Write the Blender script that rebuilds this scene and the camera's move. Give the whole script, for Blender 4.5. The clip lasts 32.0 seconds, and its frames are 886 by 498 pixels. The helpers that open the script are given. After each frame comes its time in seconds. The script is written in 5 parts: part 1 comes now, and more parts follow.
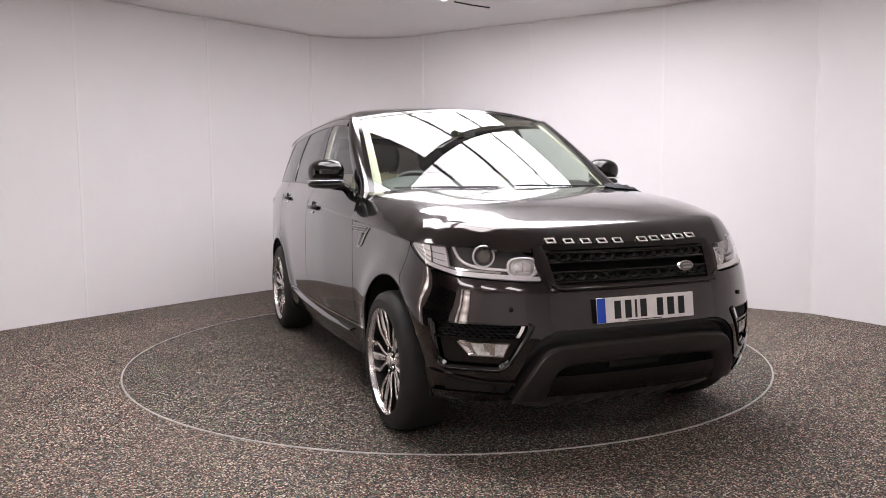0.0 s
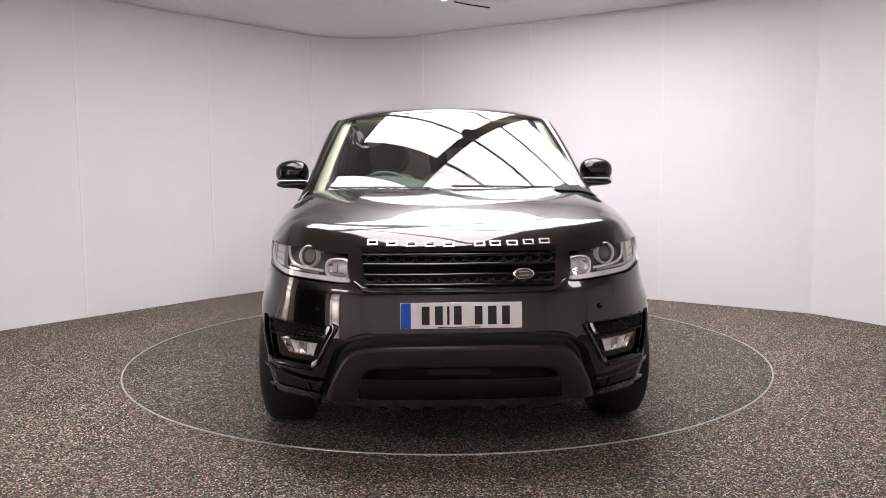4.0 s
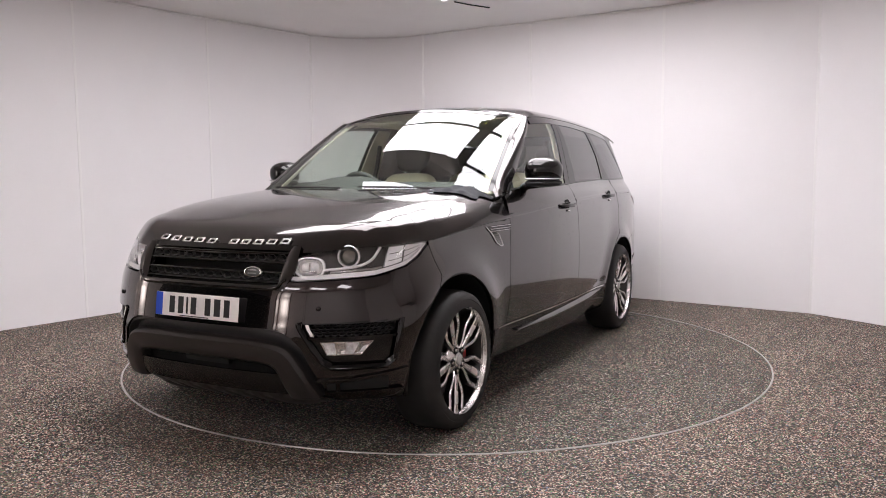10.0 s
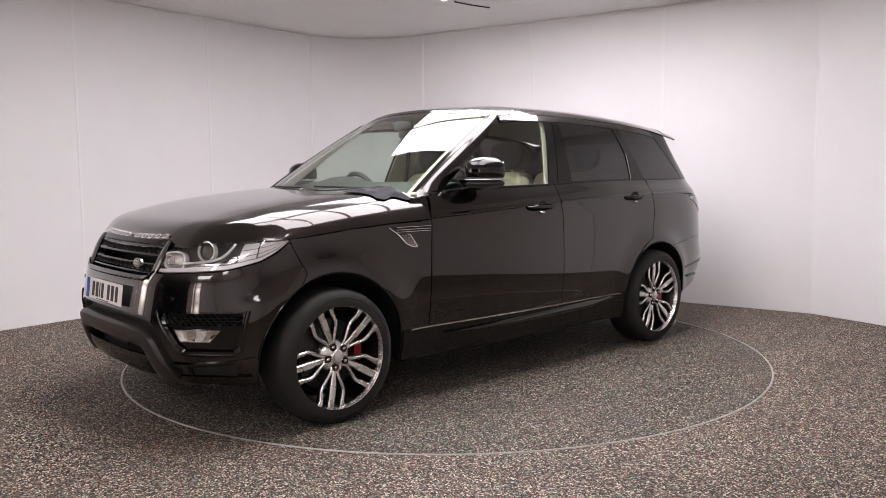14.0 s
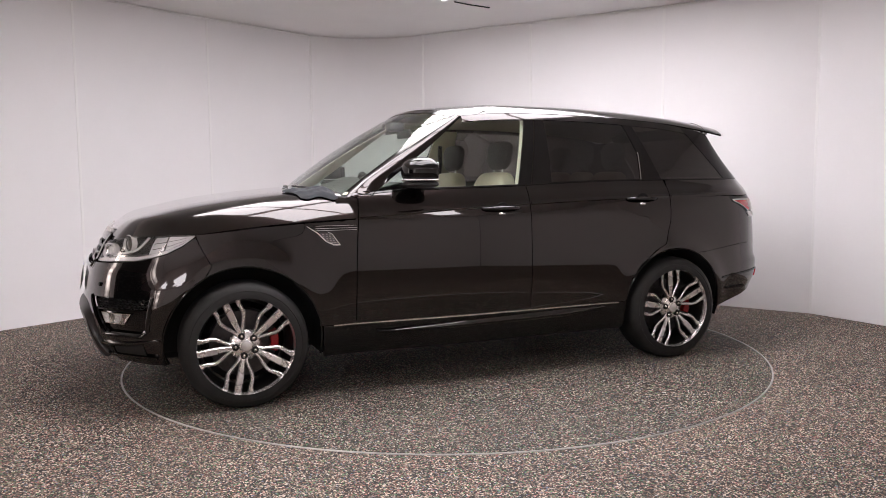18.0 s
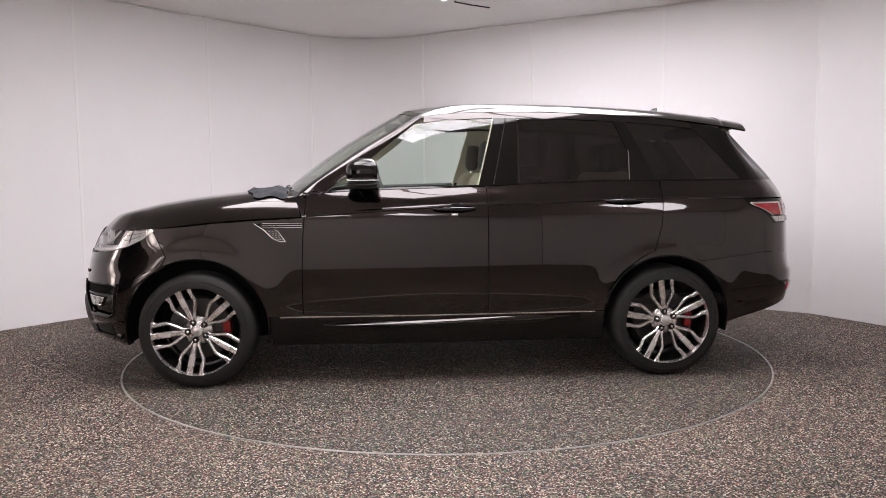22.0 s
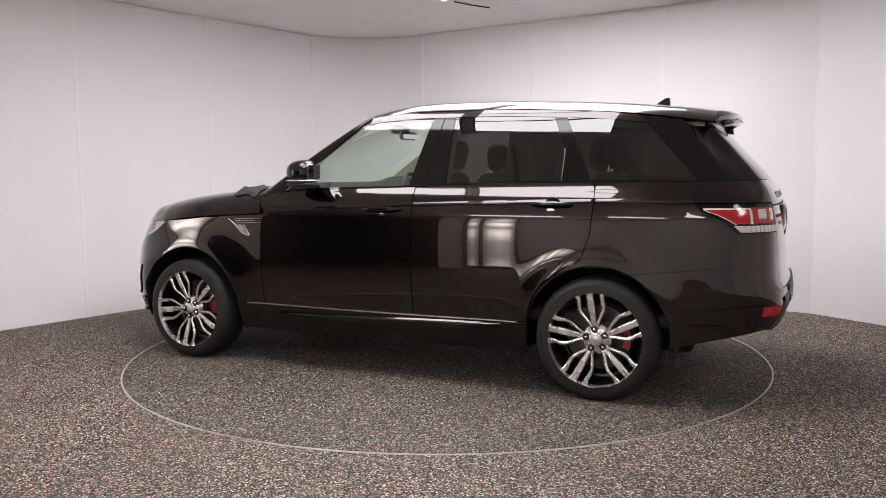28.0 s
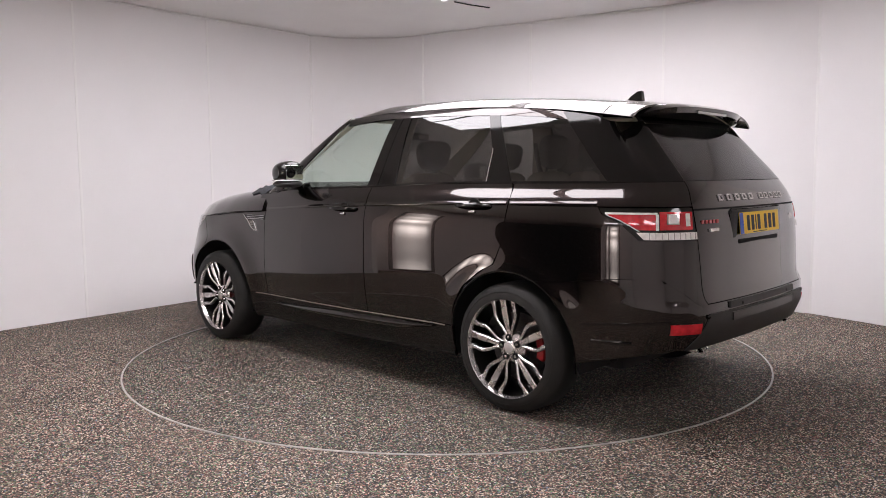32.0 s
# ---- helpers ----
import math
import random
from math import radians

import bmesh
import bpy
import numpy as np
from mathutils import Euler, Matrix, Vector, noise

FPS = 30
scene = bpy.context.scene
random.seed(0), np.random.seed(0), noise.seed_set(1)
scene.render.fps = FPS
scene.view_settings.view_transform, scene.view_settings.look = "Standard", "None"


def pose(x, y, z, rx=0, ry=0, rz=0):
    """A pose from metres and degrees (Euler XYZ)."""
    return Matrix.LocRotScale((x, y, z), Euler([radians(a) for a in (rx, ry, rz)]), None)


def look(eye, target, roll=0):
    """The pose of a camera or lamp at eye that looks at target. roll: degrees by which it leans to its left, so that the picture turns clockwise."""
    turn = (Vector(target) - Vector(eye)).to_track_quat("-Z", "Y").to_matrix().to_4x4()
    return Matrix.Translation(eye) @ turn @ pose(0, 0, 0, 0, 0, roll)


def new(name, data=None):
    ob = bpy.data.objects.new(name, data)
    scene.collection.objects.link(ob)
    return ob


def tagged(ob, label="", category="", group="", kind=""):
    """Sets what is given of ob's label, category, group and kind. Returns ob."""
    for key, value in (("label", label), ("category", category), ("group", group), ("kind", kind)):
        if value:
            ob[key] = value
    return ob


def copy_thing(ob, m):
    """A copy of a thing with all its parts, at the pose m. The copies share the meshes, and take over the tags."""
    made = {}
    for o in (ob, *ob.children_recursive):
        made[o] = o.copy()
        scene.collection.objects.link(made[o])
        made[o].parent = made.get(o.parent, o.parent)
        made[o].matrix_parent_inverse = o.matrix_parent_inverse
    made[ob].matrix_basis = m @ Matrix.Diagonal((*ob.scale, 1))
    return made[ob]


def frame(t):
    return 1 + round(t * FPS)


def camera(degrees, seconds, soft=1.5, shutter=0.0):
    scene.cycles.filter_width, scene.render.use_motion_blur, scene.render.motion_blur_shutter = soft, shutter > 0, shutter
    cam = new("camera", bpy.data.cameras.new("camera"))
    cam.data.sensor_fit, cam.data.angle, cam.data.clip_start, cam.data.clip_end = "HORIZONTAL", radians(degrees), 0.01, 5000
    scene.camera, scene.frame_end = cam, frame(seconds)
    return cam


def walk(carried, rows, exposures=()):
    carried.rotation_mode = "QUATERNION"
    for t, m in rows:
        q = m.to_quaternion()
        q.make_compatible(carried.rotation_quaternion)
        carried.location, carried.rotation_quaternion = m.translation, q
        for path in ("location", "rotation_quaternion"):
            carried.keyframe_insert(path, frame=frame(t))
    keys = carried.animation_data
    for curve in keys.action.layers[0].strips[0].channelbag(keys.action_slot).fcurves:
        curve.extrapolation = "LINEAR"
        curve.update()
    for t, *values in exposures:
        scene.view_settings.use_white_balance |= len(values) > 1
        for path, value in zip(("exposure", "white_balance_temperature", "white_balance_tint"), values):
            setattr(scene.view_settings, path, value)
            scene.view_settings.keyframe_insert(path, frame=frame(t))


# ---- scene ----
# ---------------------------------------------------------------- camera
cam = camera(58.9, 32.0, soft=0.9)
CAM = look((0.0, -5.7452, 1.2781), (-0.0341, 4.2115, 0.3488), -0.473)
walk(cam, [(0.0, CAM), (32.0, CAM)])

# ---------------------------------------------------------------- light of the room
world = bpy.data.worlds.new("world")
scene.world = world
world.use_nodes = True
world.node_tree.nodes["Background"].inputs[0].default_value = (0.8, 0.8, 0.85, 1)
world.node_tree.nodes["Background"].inputs[1].default_value = 0.02
scene.view_settings.exposure = 0.0
LAMP = 11.6


# ---------------------------------------------------------------- materials
def material(name, color, rough=0.5, metal=0.0, coat=0.0, coat_rough=0.02, spec=0.5, emit=None, power=0.0,
             vary=0.0, scale=8.0, bump=0.0, bump_scale=200.0, rough_vary=0.0, trans=0.0, ior=1.45, alpha=1.0):
    m = bpy.data.materials.new(name)
    m.use_nodes = True
    t = m.node_tree
    b = t.nodes["Principled BSDF"]
    b.inputs["Base Color"].default_value = (*color, 1)
    b.inputs["Roughness"].default_value = rough
    b.inputs["Metallic"].default_value = metal
    b.inputs["Coat Weight"].default_value = coat
    b.inputs["Coat Roughness"].default_value = coat_rough
    b.inputs["Specular IOR Level"].default_value = spec
    b.inputs["Transmission Weight"].default_value = trans
    b.inputs["IOR"].default_value = ior
    b.inputs["Alpha"].default_value = alpha
    if emit:
        b.inputs["Emission Color"].default_value = (*emit, 1)
        b.inputs["Emission Strength"].default_value = power
    co = t.nodes.new("ShaderNodeTexCoord")
    if vary or rough_vary:
        n = t.nodes.new("ShaderNodeTexNoise")
        n.inputs["Scale"].default_value = scale
        n.inputs["Detail"].default_value = 6
        t.links.new(co.outputs["Object"], n.inputs["Vector"])
        if vary:
            r = t.nodes.new("ShaderNodeValToRGB")
            r.color_ramp.elements[0].position, r.color_ramp.elements[1].position = 0.3, 0.7
            r.color_ramp.elements[0].color = (*[c * (1 - vary) for c in color], 1)
            r.color_ramp.elements[1].color = (*[min(1, c * (1 + vary)) for c in color], 1)
            t.links.new(n.outputs["Fac"], r.inputs["Fac"])
            t.links.new(r.outputs["Color"], b.inputs["Base Color"])
        if rough_vary:
            q = t.nodes.new("ShaderNodeMapRange")
            q.inputs["To Min"].default_value = max(0, rough - rough_vary)
            q.inputs["To Max"].default_value = min(1, rough + rough_vary)
            t.links.new(n.outputs["Fac"], q.inputs["Value"])
            t.links.new(q.outputs["Result"], b.inputs["Roughness"])
    if bump:
        n2 = t.nodes.new("ShaderNodeTexNoise")
        n2.inputs["Scale"].default_value = bump_scale
        n2.inputs["Detail"].default_value = 3
        t.links.new(co.outputs["Object"], n2.inputs["Vector"])
        bp = t.nodes.new("ShaderNodeBump")
        bp.inputs["Strength"].default_value = bump
        bp.inputs["Distance"].default_value = 0.004
        t.links.new(n2.outputs["Fac"], bp.inputs["Height"])
        t.links.new(bp.outputs["Normal"], b.inputs["Normal"])
    return m


def granules(name, dark, light, warm):
    """Speckled rubber-granule flooring: dark crumbs with pale and coloured ones between."""
    m = bpy.data.materials.new(name)
    m.use_nodes = True
    t = m.node_tree
    b = t.nodes["Principled BSDF"]
    co = t.nodes.new("ShaderNodeTexCoord")
    v = t.nodes.new("ShaderNodeTexVoronoi")
    v.inputs["Scale"].default_value = 160
    t.links.new(co.outputs["Object"], v.inputs["Vector"])
    sep = t.nodes.new("ShaderNodeSeparateColor")
    t.links.new(v.outputs["Color"], sep.inputs["Color"])
    r = t.nodes.new("ShaderNodeValToRGB")
    r.color_ramp.interpolation = "CONSTANT"
    e = r.color_ramp.elements
    e[0].position, e[0].color = 0, (*dark, 1)
    e[1].position, e[1].color = 0.40, (*[c * 2.6 for c in dark], 1)
    for p, c in ((0.53, warm), (0.66, light), (0.77, [min(0.9, c * 2.9) for c in light]), (0.86, (0.34, 0.13, 0.12)), (0.91, (0.09, 0.21, 0.09)), (0.95, (0.13, 0.17, 0.24)), (0.975, (0.62, 0.56, 0.50))):
        k = e.new(p)
        k.color = (*c, 1)
    t.links.new(sep.outputs["Red"], r.inputs["Fac"])
    n = t.nodes.new("ShaderNodeTexNoise")
    n.inputs["Scale"].default_value = 1.3
    n.inputs["Detail"].default_value = 4
    t.links.new(co.outputs["Object"], n.inputs["Vector"])
    mr = t.nodes.new("ShaderNodeMapRange")
    mr.inputs["From Min"].default_value, mr.inputs["From Max"].default_value = 0.3, 0.7
    mr.inputs["To Min"].default_value, mr.inputs["To Max"].default_value = 0.85, 1.15
    t.links.new(n.outputs["Fac"], mr.inputs["Value"])
    mx = t.nodes.new("ShaderNodeMix")
    mx.data_type, mx.blend_type = "RGBA", "MULTIPLY"
    mx.inputs["Factor"].default_value = 1
    t.links.new(r.outputs["Color"], mx.inputs["A"])
    t.links.new(mr.outputs["Result"], mx.inputs["B"])
    t.links.new(mx.outputs["Result"], b.inputs["Base Color"])
    b.inputs["Roughness"].default_value = 0.75
    bp = t.nodes.new("ShaderNodeBump")
    bp.inputs["Strength"].default_value = 0.6
    bp.inputs["Distance"].default_value = 0.003
    t.links.new(v.outputs["Distance"], bp.inputs["Height"])
    t.links.new(bp.outputs["Normal"], b.inputs["Normal"])
    return m


M_WALL = material("wall_panel", (0.815, 0.80, 0.812), 0.55, vary=0.015, scale=1.5, bump=0.02, bump_scale=60)
M_BACK = material("back_wall_paint", (0.94, 0.90, 0.885), 0.5, vary=0.015, scale=1.5)
M_TRIM = material("wall_trim", (0.84, 0.83, 0.83), 0.4)
M_CEIL = material("ceiling_white", (0.86, 0.85, 0.845), 0.8, vary=0.015, scale=2.0)
M_FLOOR = granules("granule_floor", (0.010, 0.0085, 0.008), (0.210, 0.171, 0.137), (0.165, 0.098, 0.062))
M_DISC = granules("granule_disc", (0.006, 0.0052, 0.0045), (0.135, 0.115, 0.090), (0.088, 0.060, 0.041))
M_RING = material("ring_metal", (0.45, 0.44, 0.43), 0.35, metal=0.8, vary=0.2, scale=20)
M_GLOW = material("lamp_diffuser", (0.9, 0.9, 0.9), 0.5, emit=(1.0, 0.945, 0.985), power=LAMP)
M_LAMPFRAME = material("lamp_frame", (0.16, 0.16, 0.16), 0.5)
M_GLOW2 = material("wall_lamp_diffuser", (0.9, 0.9, 0.9), 0.5, emit=(1.0, 0.86, 0.80), power=2.6)


def lamp_bands(m):
    """Soft hot bands up a tall diffuser where its lamps sit."""
    t = m.node_tree
    co = t.nodes.new("ShaderNodeTexCoord")
    sep = t.nodes.new("ShaderNodeSeparateXYZ")
    t.links.new(co.outputs["Object"], sep.inputs["Vector"])
    mr = t.nodes.new("ShaderNodeMapRange")
    mr.inputs["From Min"].default_value, mr.inputs["From Max"].default_value = -1.26, 1.26
    t.links.new(sep.outputs["Y"], mr.inputs["Value"])
    r = t.nodes.new("ShaderNodeValToRGB")
    r.color_ramp.interpolation = "EASE"
    e = r.color_ramp.elements
    e[0].position, e[0].color = 0.0, (0.30, 0.30, 0.30, 1)
    e[1].position, e[1].color = 1.0, (0.25, 0.25, 0.25, 1)
    for p, v in ((0.10, 0.12), (0.25, 0.16), (0.38, 0.75), (0.48, 0.24), (0.60, 1.0), (0.70, 0.28), (0.80, 0.55), (0.90, 0.2)):
        k = e.new(p)
        k.color = (v, v, v, 1)
    t.links.new(mr.outputs["Result"], r.inputs["Fac"])
    mu = t.nodes.new("ShaderNodeMath")
    mu.operation = "MULTIPLY"
    mu.inputs[1].default_value = 20.0
    t.links.new(r.outputs["Color"], mu.inputs[0])
    mr = t.nodes.new("ShaderNodeMapRange")
    mr.inputs["From Min"].default_value, mr.inputs["From Max"].default_value = -0.58, 0.32
    t.links.new(sep.outputs["X"], mr.inputs["Value"])
    side = t.nodes.new("ShaderNodeValToRGB")
    side.color_ramp.interpolation = "EASE"
    e = side.color_ramp.elements
    e[0].position, e[0].color = 0.0, (0.08, 0.08, 0.08, 1)
    e[1].position, e[1].color = 1.0, (0.06, 0.06, 0.06, 1)
    for p, v in ((0.12, 0.55), (0.23, 0.10), (0.31, 0.10), (0.48, 0.65), (0.64, 1.0), (0.82, 0.70), (0.95, 0.14)):
        k = e.new(p)
        k.color = (v, v, v, 1)
    t.links.new(mr.outputs["Result"], side.inputs["Fac"])
    mu2 = t.nodes.new("ShaderNodeMath")
    mu2.operation = "MULTIPLY"
    t.links.new(mu.outputs["Value"], mu2.inputs[0])
    t.links.new(side.outputs["Color"], mu2.inputs[1])
    mu = mu2
    t.links.new(mu.outputs["Value"], t.nodes["Principled BSDF"].inputs["Emission Strength"])


lamp_bands(M_GLOW2)
M_LED = material("detector_led", (0.5, 0.5, 0.05), 0.4, emit=(0.8, 0.9, 0.1), power=6.0)
M_PAINT = material("black_paint", (0.0155, 0.0108, 0.0101), 0.22, metal=1.0, coat=1.0, coat_rough=0.012, rough_vary=0.02, scale=60)
M_PAINT.node_tree.nodes["Principled BSDF"].inputs["Coat IOR"].default_value = 1.58
M_GLOSS = material("gloss_black", (0.004, 0.0035, 0.0034), 0.08, vary=0.1, scale=30)
M_MATT = material("matt_black_plastic", (0.022, 0.021, 0.021), 0.5, bump=0.08, bump_scale=500, vary=0.15, scale=12)
M_TRIMGREY = material("satin_grey_trim", (0.020, 0.0172, 0.0162), 0.31, vary=0.1, scale=15)
M_SKID = material("scuffed_guard", (0.055, 0.050, 0.048), 0.45, metal=0.3, vary=0.4, scale=30, bump=0.1, bump_scale=150)
# pale mottled colour stands in for reflections in the fog lamp's mirrors
M_FOG = material("fog_reflector", (0.80, 0.79, 0.79), 0.20, metal=0.2, vary=0.35, scale=70)
M_DARK = material("unlit_black", (0.008, 0.008, 0.008), 0.8)
M_RUBBER = material("tyre_rubber", (0.012, 0.0115, 0.011), 0.66, vary=0.25, scale=14, bump=0.1, bump_scale=120)
M_SILVER = material("machined_alloy", (0.76, 0.735, 0.725), 0.27, metal=0.85, rough_vary=0.015, scale=8)
M_BARREL = material("dark_alloy", (0.05, 0.048, 0.047), 0.3, metal=0.9)
M_CHROME = material("chrome", (0.80, 0.79, 0.78), 0.08, metal=1.0)
M_LETTER = material("silver_letter", (0.72, 0.70, 0.69), 0.25, metal=0.7)
M_DISCBRAKE = material("brake_disc_steel", (0.09, 0.085, 0.085), 0.4, metal=1.0, vary=0.15, scale=60)
M_RED = material("caliper_red", (0.36, 0.008, 0.012), 0.3, coat=0.5)
M_TAILRED = material("tail_lamp_red", (0.50, 0.014, 0.024), 0.12, coat=1.0, vary=0.25, scale=40)
M_TAILWHITE = material("tail_lamp_white", (0.72, 0.70, 0.69), 0.15, coat=1.0, vary=0.12, scale=60)
M_REFLECTOR = material("lamp_reflector", (0.80, 0.79, 0.79), 0.30, metal=0.55, coat=0.5, vary=0.12, scale=70)
M_DRL = material("lamp_light_guide", (0.93, 0.92, 0.93), 0.25, metal=0.15, coat=0.6, vary=0.06, scale=80)
M_LAMPGREY = material("lamp_bezel", (0.05, 0.048, 0.046), 0.35)
M_HOUSING = material("lamp_housing", (0.085, 0.08, 0.078), 0.2, metal=0.5, vary=0.3, scale=50)
M_WHITE = material("plate_white", (0.86, 0.83, 0.82), 0.4, vary=0.03, scale=30)
M_YELLOW = material("plate_yellow", (0.92, 0.60, 0.03), 0.4, vary=0.04, scale=30)
M_BLUE = material("plate_blue", (0.01, 0.07, 0.55), 0.4)
M_INK = material("plate_black", (0.012, 0.012, 0.013), 0.5)
M_CREAM = material("cream_leather", (0.62, 0.56, 0.42), 0.5, vary=0.06, scale=10, bump=0.06, bump_scale=300)
M_HEADLINER = material("headliner", (0.66, 0.62, 0.50), 0.9)
M_DASH = material("dashboard_black", (0.055, 0.056, 0.055), 0.55, vary=0.1, scale=12, bump=0.1, bump_scale=400)
M_SEATDARK = material("dark_leather", (0.03, 0.027, 0.026), 0.5, vary=0.1, scale=12, bump=0.08, bump_scale=300)
M_CLOTH = material("black_cloth", (0.022, 0.024, 0.028), 0.95, vary=0.3, scale=25, bump=0.3, bump_scale=500)


def glass(name, tint, thin=0.92):
    """Thin pane: tinted see-through with mirror gloss by Fresnel."""
    m = bpy.data.materials.new(name)
    m.use_nodes = True
    t = m.node_tree
    t.nodes.clear()
    out = t.nodes.new("ShaderNodeOutputMaterial")
    tr = t.nodes.new("ShaderNodeBsdfTransparent")
    tr.inputs["Color"].default_value = (*tint, 1)
    gl = t.nodes.new("ShaderNodeBsdfGlossy")
    gl.inputs["Roughness"].default_value = 0.005
    gl.inputs["Color"].default_value = (0.95, 0.96, 0.97, 1)
    lw = t.nodes.new("ShaderNodeLayerWeight")
    lw.inputs["Blend"].default_value = 0.5
    pw = t.nodes.new("ShaderNodeMath")
    pw.operation = "POWER"
    pw.inputs[1].default_value = 4.5
    t.links.new(lw.outputs["Facing"], pw.inputs[0])
    fr = t.nodes.new("ShaderNodeMapRange")
    fr.inputs["To Min"].default_value, fr.inputs["To Max"].default_value = 0.075, 1.0
    t.links.new(pw.outputs["Value"], fr.inputs["Value"])
    mx = t.nodes.new("ShaderNodeMixShader")
    t.links.new(fr.outputs["Result"], mx.inputs["Fac"])
    t.links.new(tr.outputs["BSDF"], mx.inputs[1])
    t.links.new(gl.outputs["BSDF"], mx.inputs[2])
    t.links.new(mx.outputs["Shader"], out.inputs["Surface"])
    return m


M_SCREEN = glass("windscreen_glass", (0.80, 0.88, 0.82))
M_SIDEGLASS = glass("side_glass", (0.82, 0.89, 0.85))
M_TINT = glass("privacy_glass", (0.085, 0.075, 0.072))
M_LENS = glass("lamp_lens", (0.90, 0.90, 0.90))


# ---------------------------------------------------------------- mesh helpers
def mesh(name, verts, faces, sharp=38):
    me = bpy.data.meshes.new(name)
    me.from_pydata([tuple(v) for v in verts], [], faces)
    me.update()
    me.shade_smooth()
    me.set_sharp_from_angle(angle=radians(sharp))
    return me


def attach(name, me, mat, parent, label="", kind=""):
    ob = new(name, me)
    if mat:
        me.materials.clear()
        me.materials.append(mat)
    ob.parent = parent
    return tagged(ob, label, kind=kind)


def part(name, bm, mat, parent, label="", smooth=True, sharp=38):
    me = bpy.data.meshes.new(name)
    bmesh.ops.recalc_face_normals(bm, faces=bm.faces)
    bm.to_mesh(me)
    bm.free()
    if smooth:
        me.shade_smooth()
        me.set_sharp_from_angle(angle=radians(sharp))
    return attach(name, me, mat, parent, label)


def curve(*pts):
    """A smooth monotone curve through points (x, y), flat beyond its ends."""
    pts = sorted(pts)
    x = np.array([p[0] for p in pts], float)
    y = np.array([p[1] for p in pts], float)
    h, d = np.diff(x), np.diff(y) / np.diff(x)
    m = np.empty(len(x))
    m[0], m[-1] = d[0], d[-1]
    for i in range(1, len(x) - 1):
        if d[i - 1] * d[i] <= 0:
            m[i] = 0
        else:
            w1, w2 = 2 * h[i] + h[i - 1], h[i] + 2 * h[i - 1]
            m[i] = (w1 + w2) / (w1 / d[i - 1] + w2 / d[i])

    def f(q):
        q = np.clip(q, x[0], x[-1])
        i = np.clip(np.searchsorted(x, q) - 1, 0, len(x) - 2)
        t = (q - x[i]) / h[i]
        return ((1 + 2 * t) * (1 - t) ** 2 * y[i] + t * (1 - t) ** 2 * h[i] * m[i]
                + t * t * (3 - 2 * t) * y[i + 1] + t * t * (t - 1) * h[i] * m[i + 1])
    return f


def eased(f, lo, hi, sigma):
    """The curve f with its bends eased over about sigma, from lo to hi."""
    x = np.linspace(lo - 4 * sigma, hi + 4 * sigma, 1200)
    y = np.array([float(f(min(max(q, lo), hi))) for q in x])
    y[x < lo] += (x[x < lo] - lo) * (float(f(lo + 0.01)) - float(f(lo))) / 0.01
    y[x > hi] += (x[x > hi] - hi) * (float(f(hi)) - float(f(hi - 0.01))) / 0.01
    k = np.exp(-0.5 * ((x - x.mean()) / sigma) ** 2)
    k /= k.sum()
    n = len(x)
    p = np.concatenate([2 * y[0] - y[n // 2:0:-1], y, 2 * y[-1] - y[-2:-n // 2 - 2:-1]])
    y = np.convolve(p, k, "same")[n // 2:n // 2 + n]
    return lambda q: float(np.interp(q, x, y))


def sheet(P, thick=0.0, side=1, wrap=False):
    """Vertices and faces of a grid P[i][j] of points; thick folds its edges inward, away from the seen face. side -1 mirrors y."""
    P = np.array(P, float)
    nu, nv = P.shape[:2]
    V = P.reshape(-1, 3).copy()
    idx = lambda i, j: i * nv + j
    F = [(idx(i, j), idx(i + 1, j), idx(i + 1, j + 1), idx(i, j + 1)) for i in range(nu - 1) for j in range(nv - 1)]
    if thick:
        du, dv = np.gradient(P, axis=0), np.gradient(P, axis=1)
        n = np.cross(du, dv)
        n /= np.linalg.norm(n, axis=2, keepdims=True) + 1e-12
        V2 = (P - n * thick).reshape(-1, 3)
        o = len(V)
        V = np.vstack([V, V2])
        rim = ([idx(i, 0) for i in range(nu)] + [idx(nu - 1, j) for j in range(1, nv)]
               + [idx(i, nv - 1) for i in range(nu - 2, -1, -1)] + [idx(0, j) for j in range(nv - 2, 0, -1)])
        for a, b in zip(rim, rim[1:] + rim[:1]):
            F.append((b, a, a + o, b + o))
        F += [tuple(q + o for q in reversed(f)) for f in F[:(nu - 1) * (nv - 1)]]
    if side < 0:
        V[:, 1] *= -1
        F = [tuple(reversed(f)) for f in F]
    return V, F


def box_bm(x0, x1, y0, y1, z0, z1, bevel=0.0, seg=2, bm=None):
    own = bm or bmesh.new()
    r = bmesh.ops.create_cube(own, size=1)
    for v in r["verts"]:
        v.co = Vector(((x0 + x1) / 2 + v.co.x * (x1 - x0), (y0 + y1) / 2 + v.co.y * (y1 - y0), (z0 + z1) / 2 + v.co.z * (z1 - z0)))
    if bevel:
        es = list({e for v in r["verts"] for e in v.link_edges})
        bmesh.ops.bevel(own, geom=es, offset=bevel, segments=seg, affect="EDGES", profile=0.5)
    return own


def lathe(profile, n=48, axis="y"):
    """A ring body turned about the y axis from (radius, y) pairs."""
    V, F = [], []
    k = len(profile)
    for i in range(n):
        a = 2 * math.pi * i / n
        for r, y in profile:
            V.append((r * math.cos(a), y, r * math.sin(a)))
    for i in range(n):
        for j in range(k - 1):
            F.append((i * k + j, i * k + j + 1, ((i + 1) % n) * k + j + 1, ((i + 1) % n) * k + j))
    return V, F


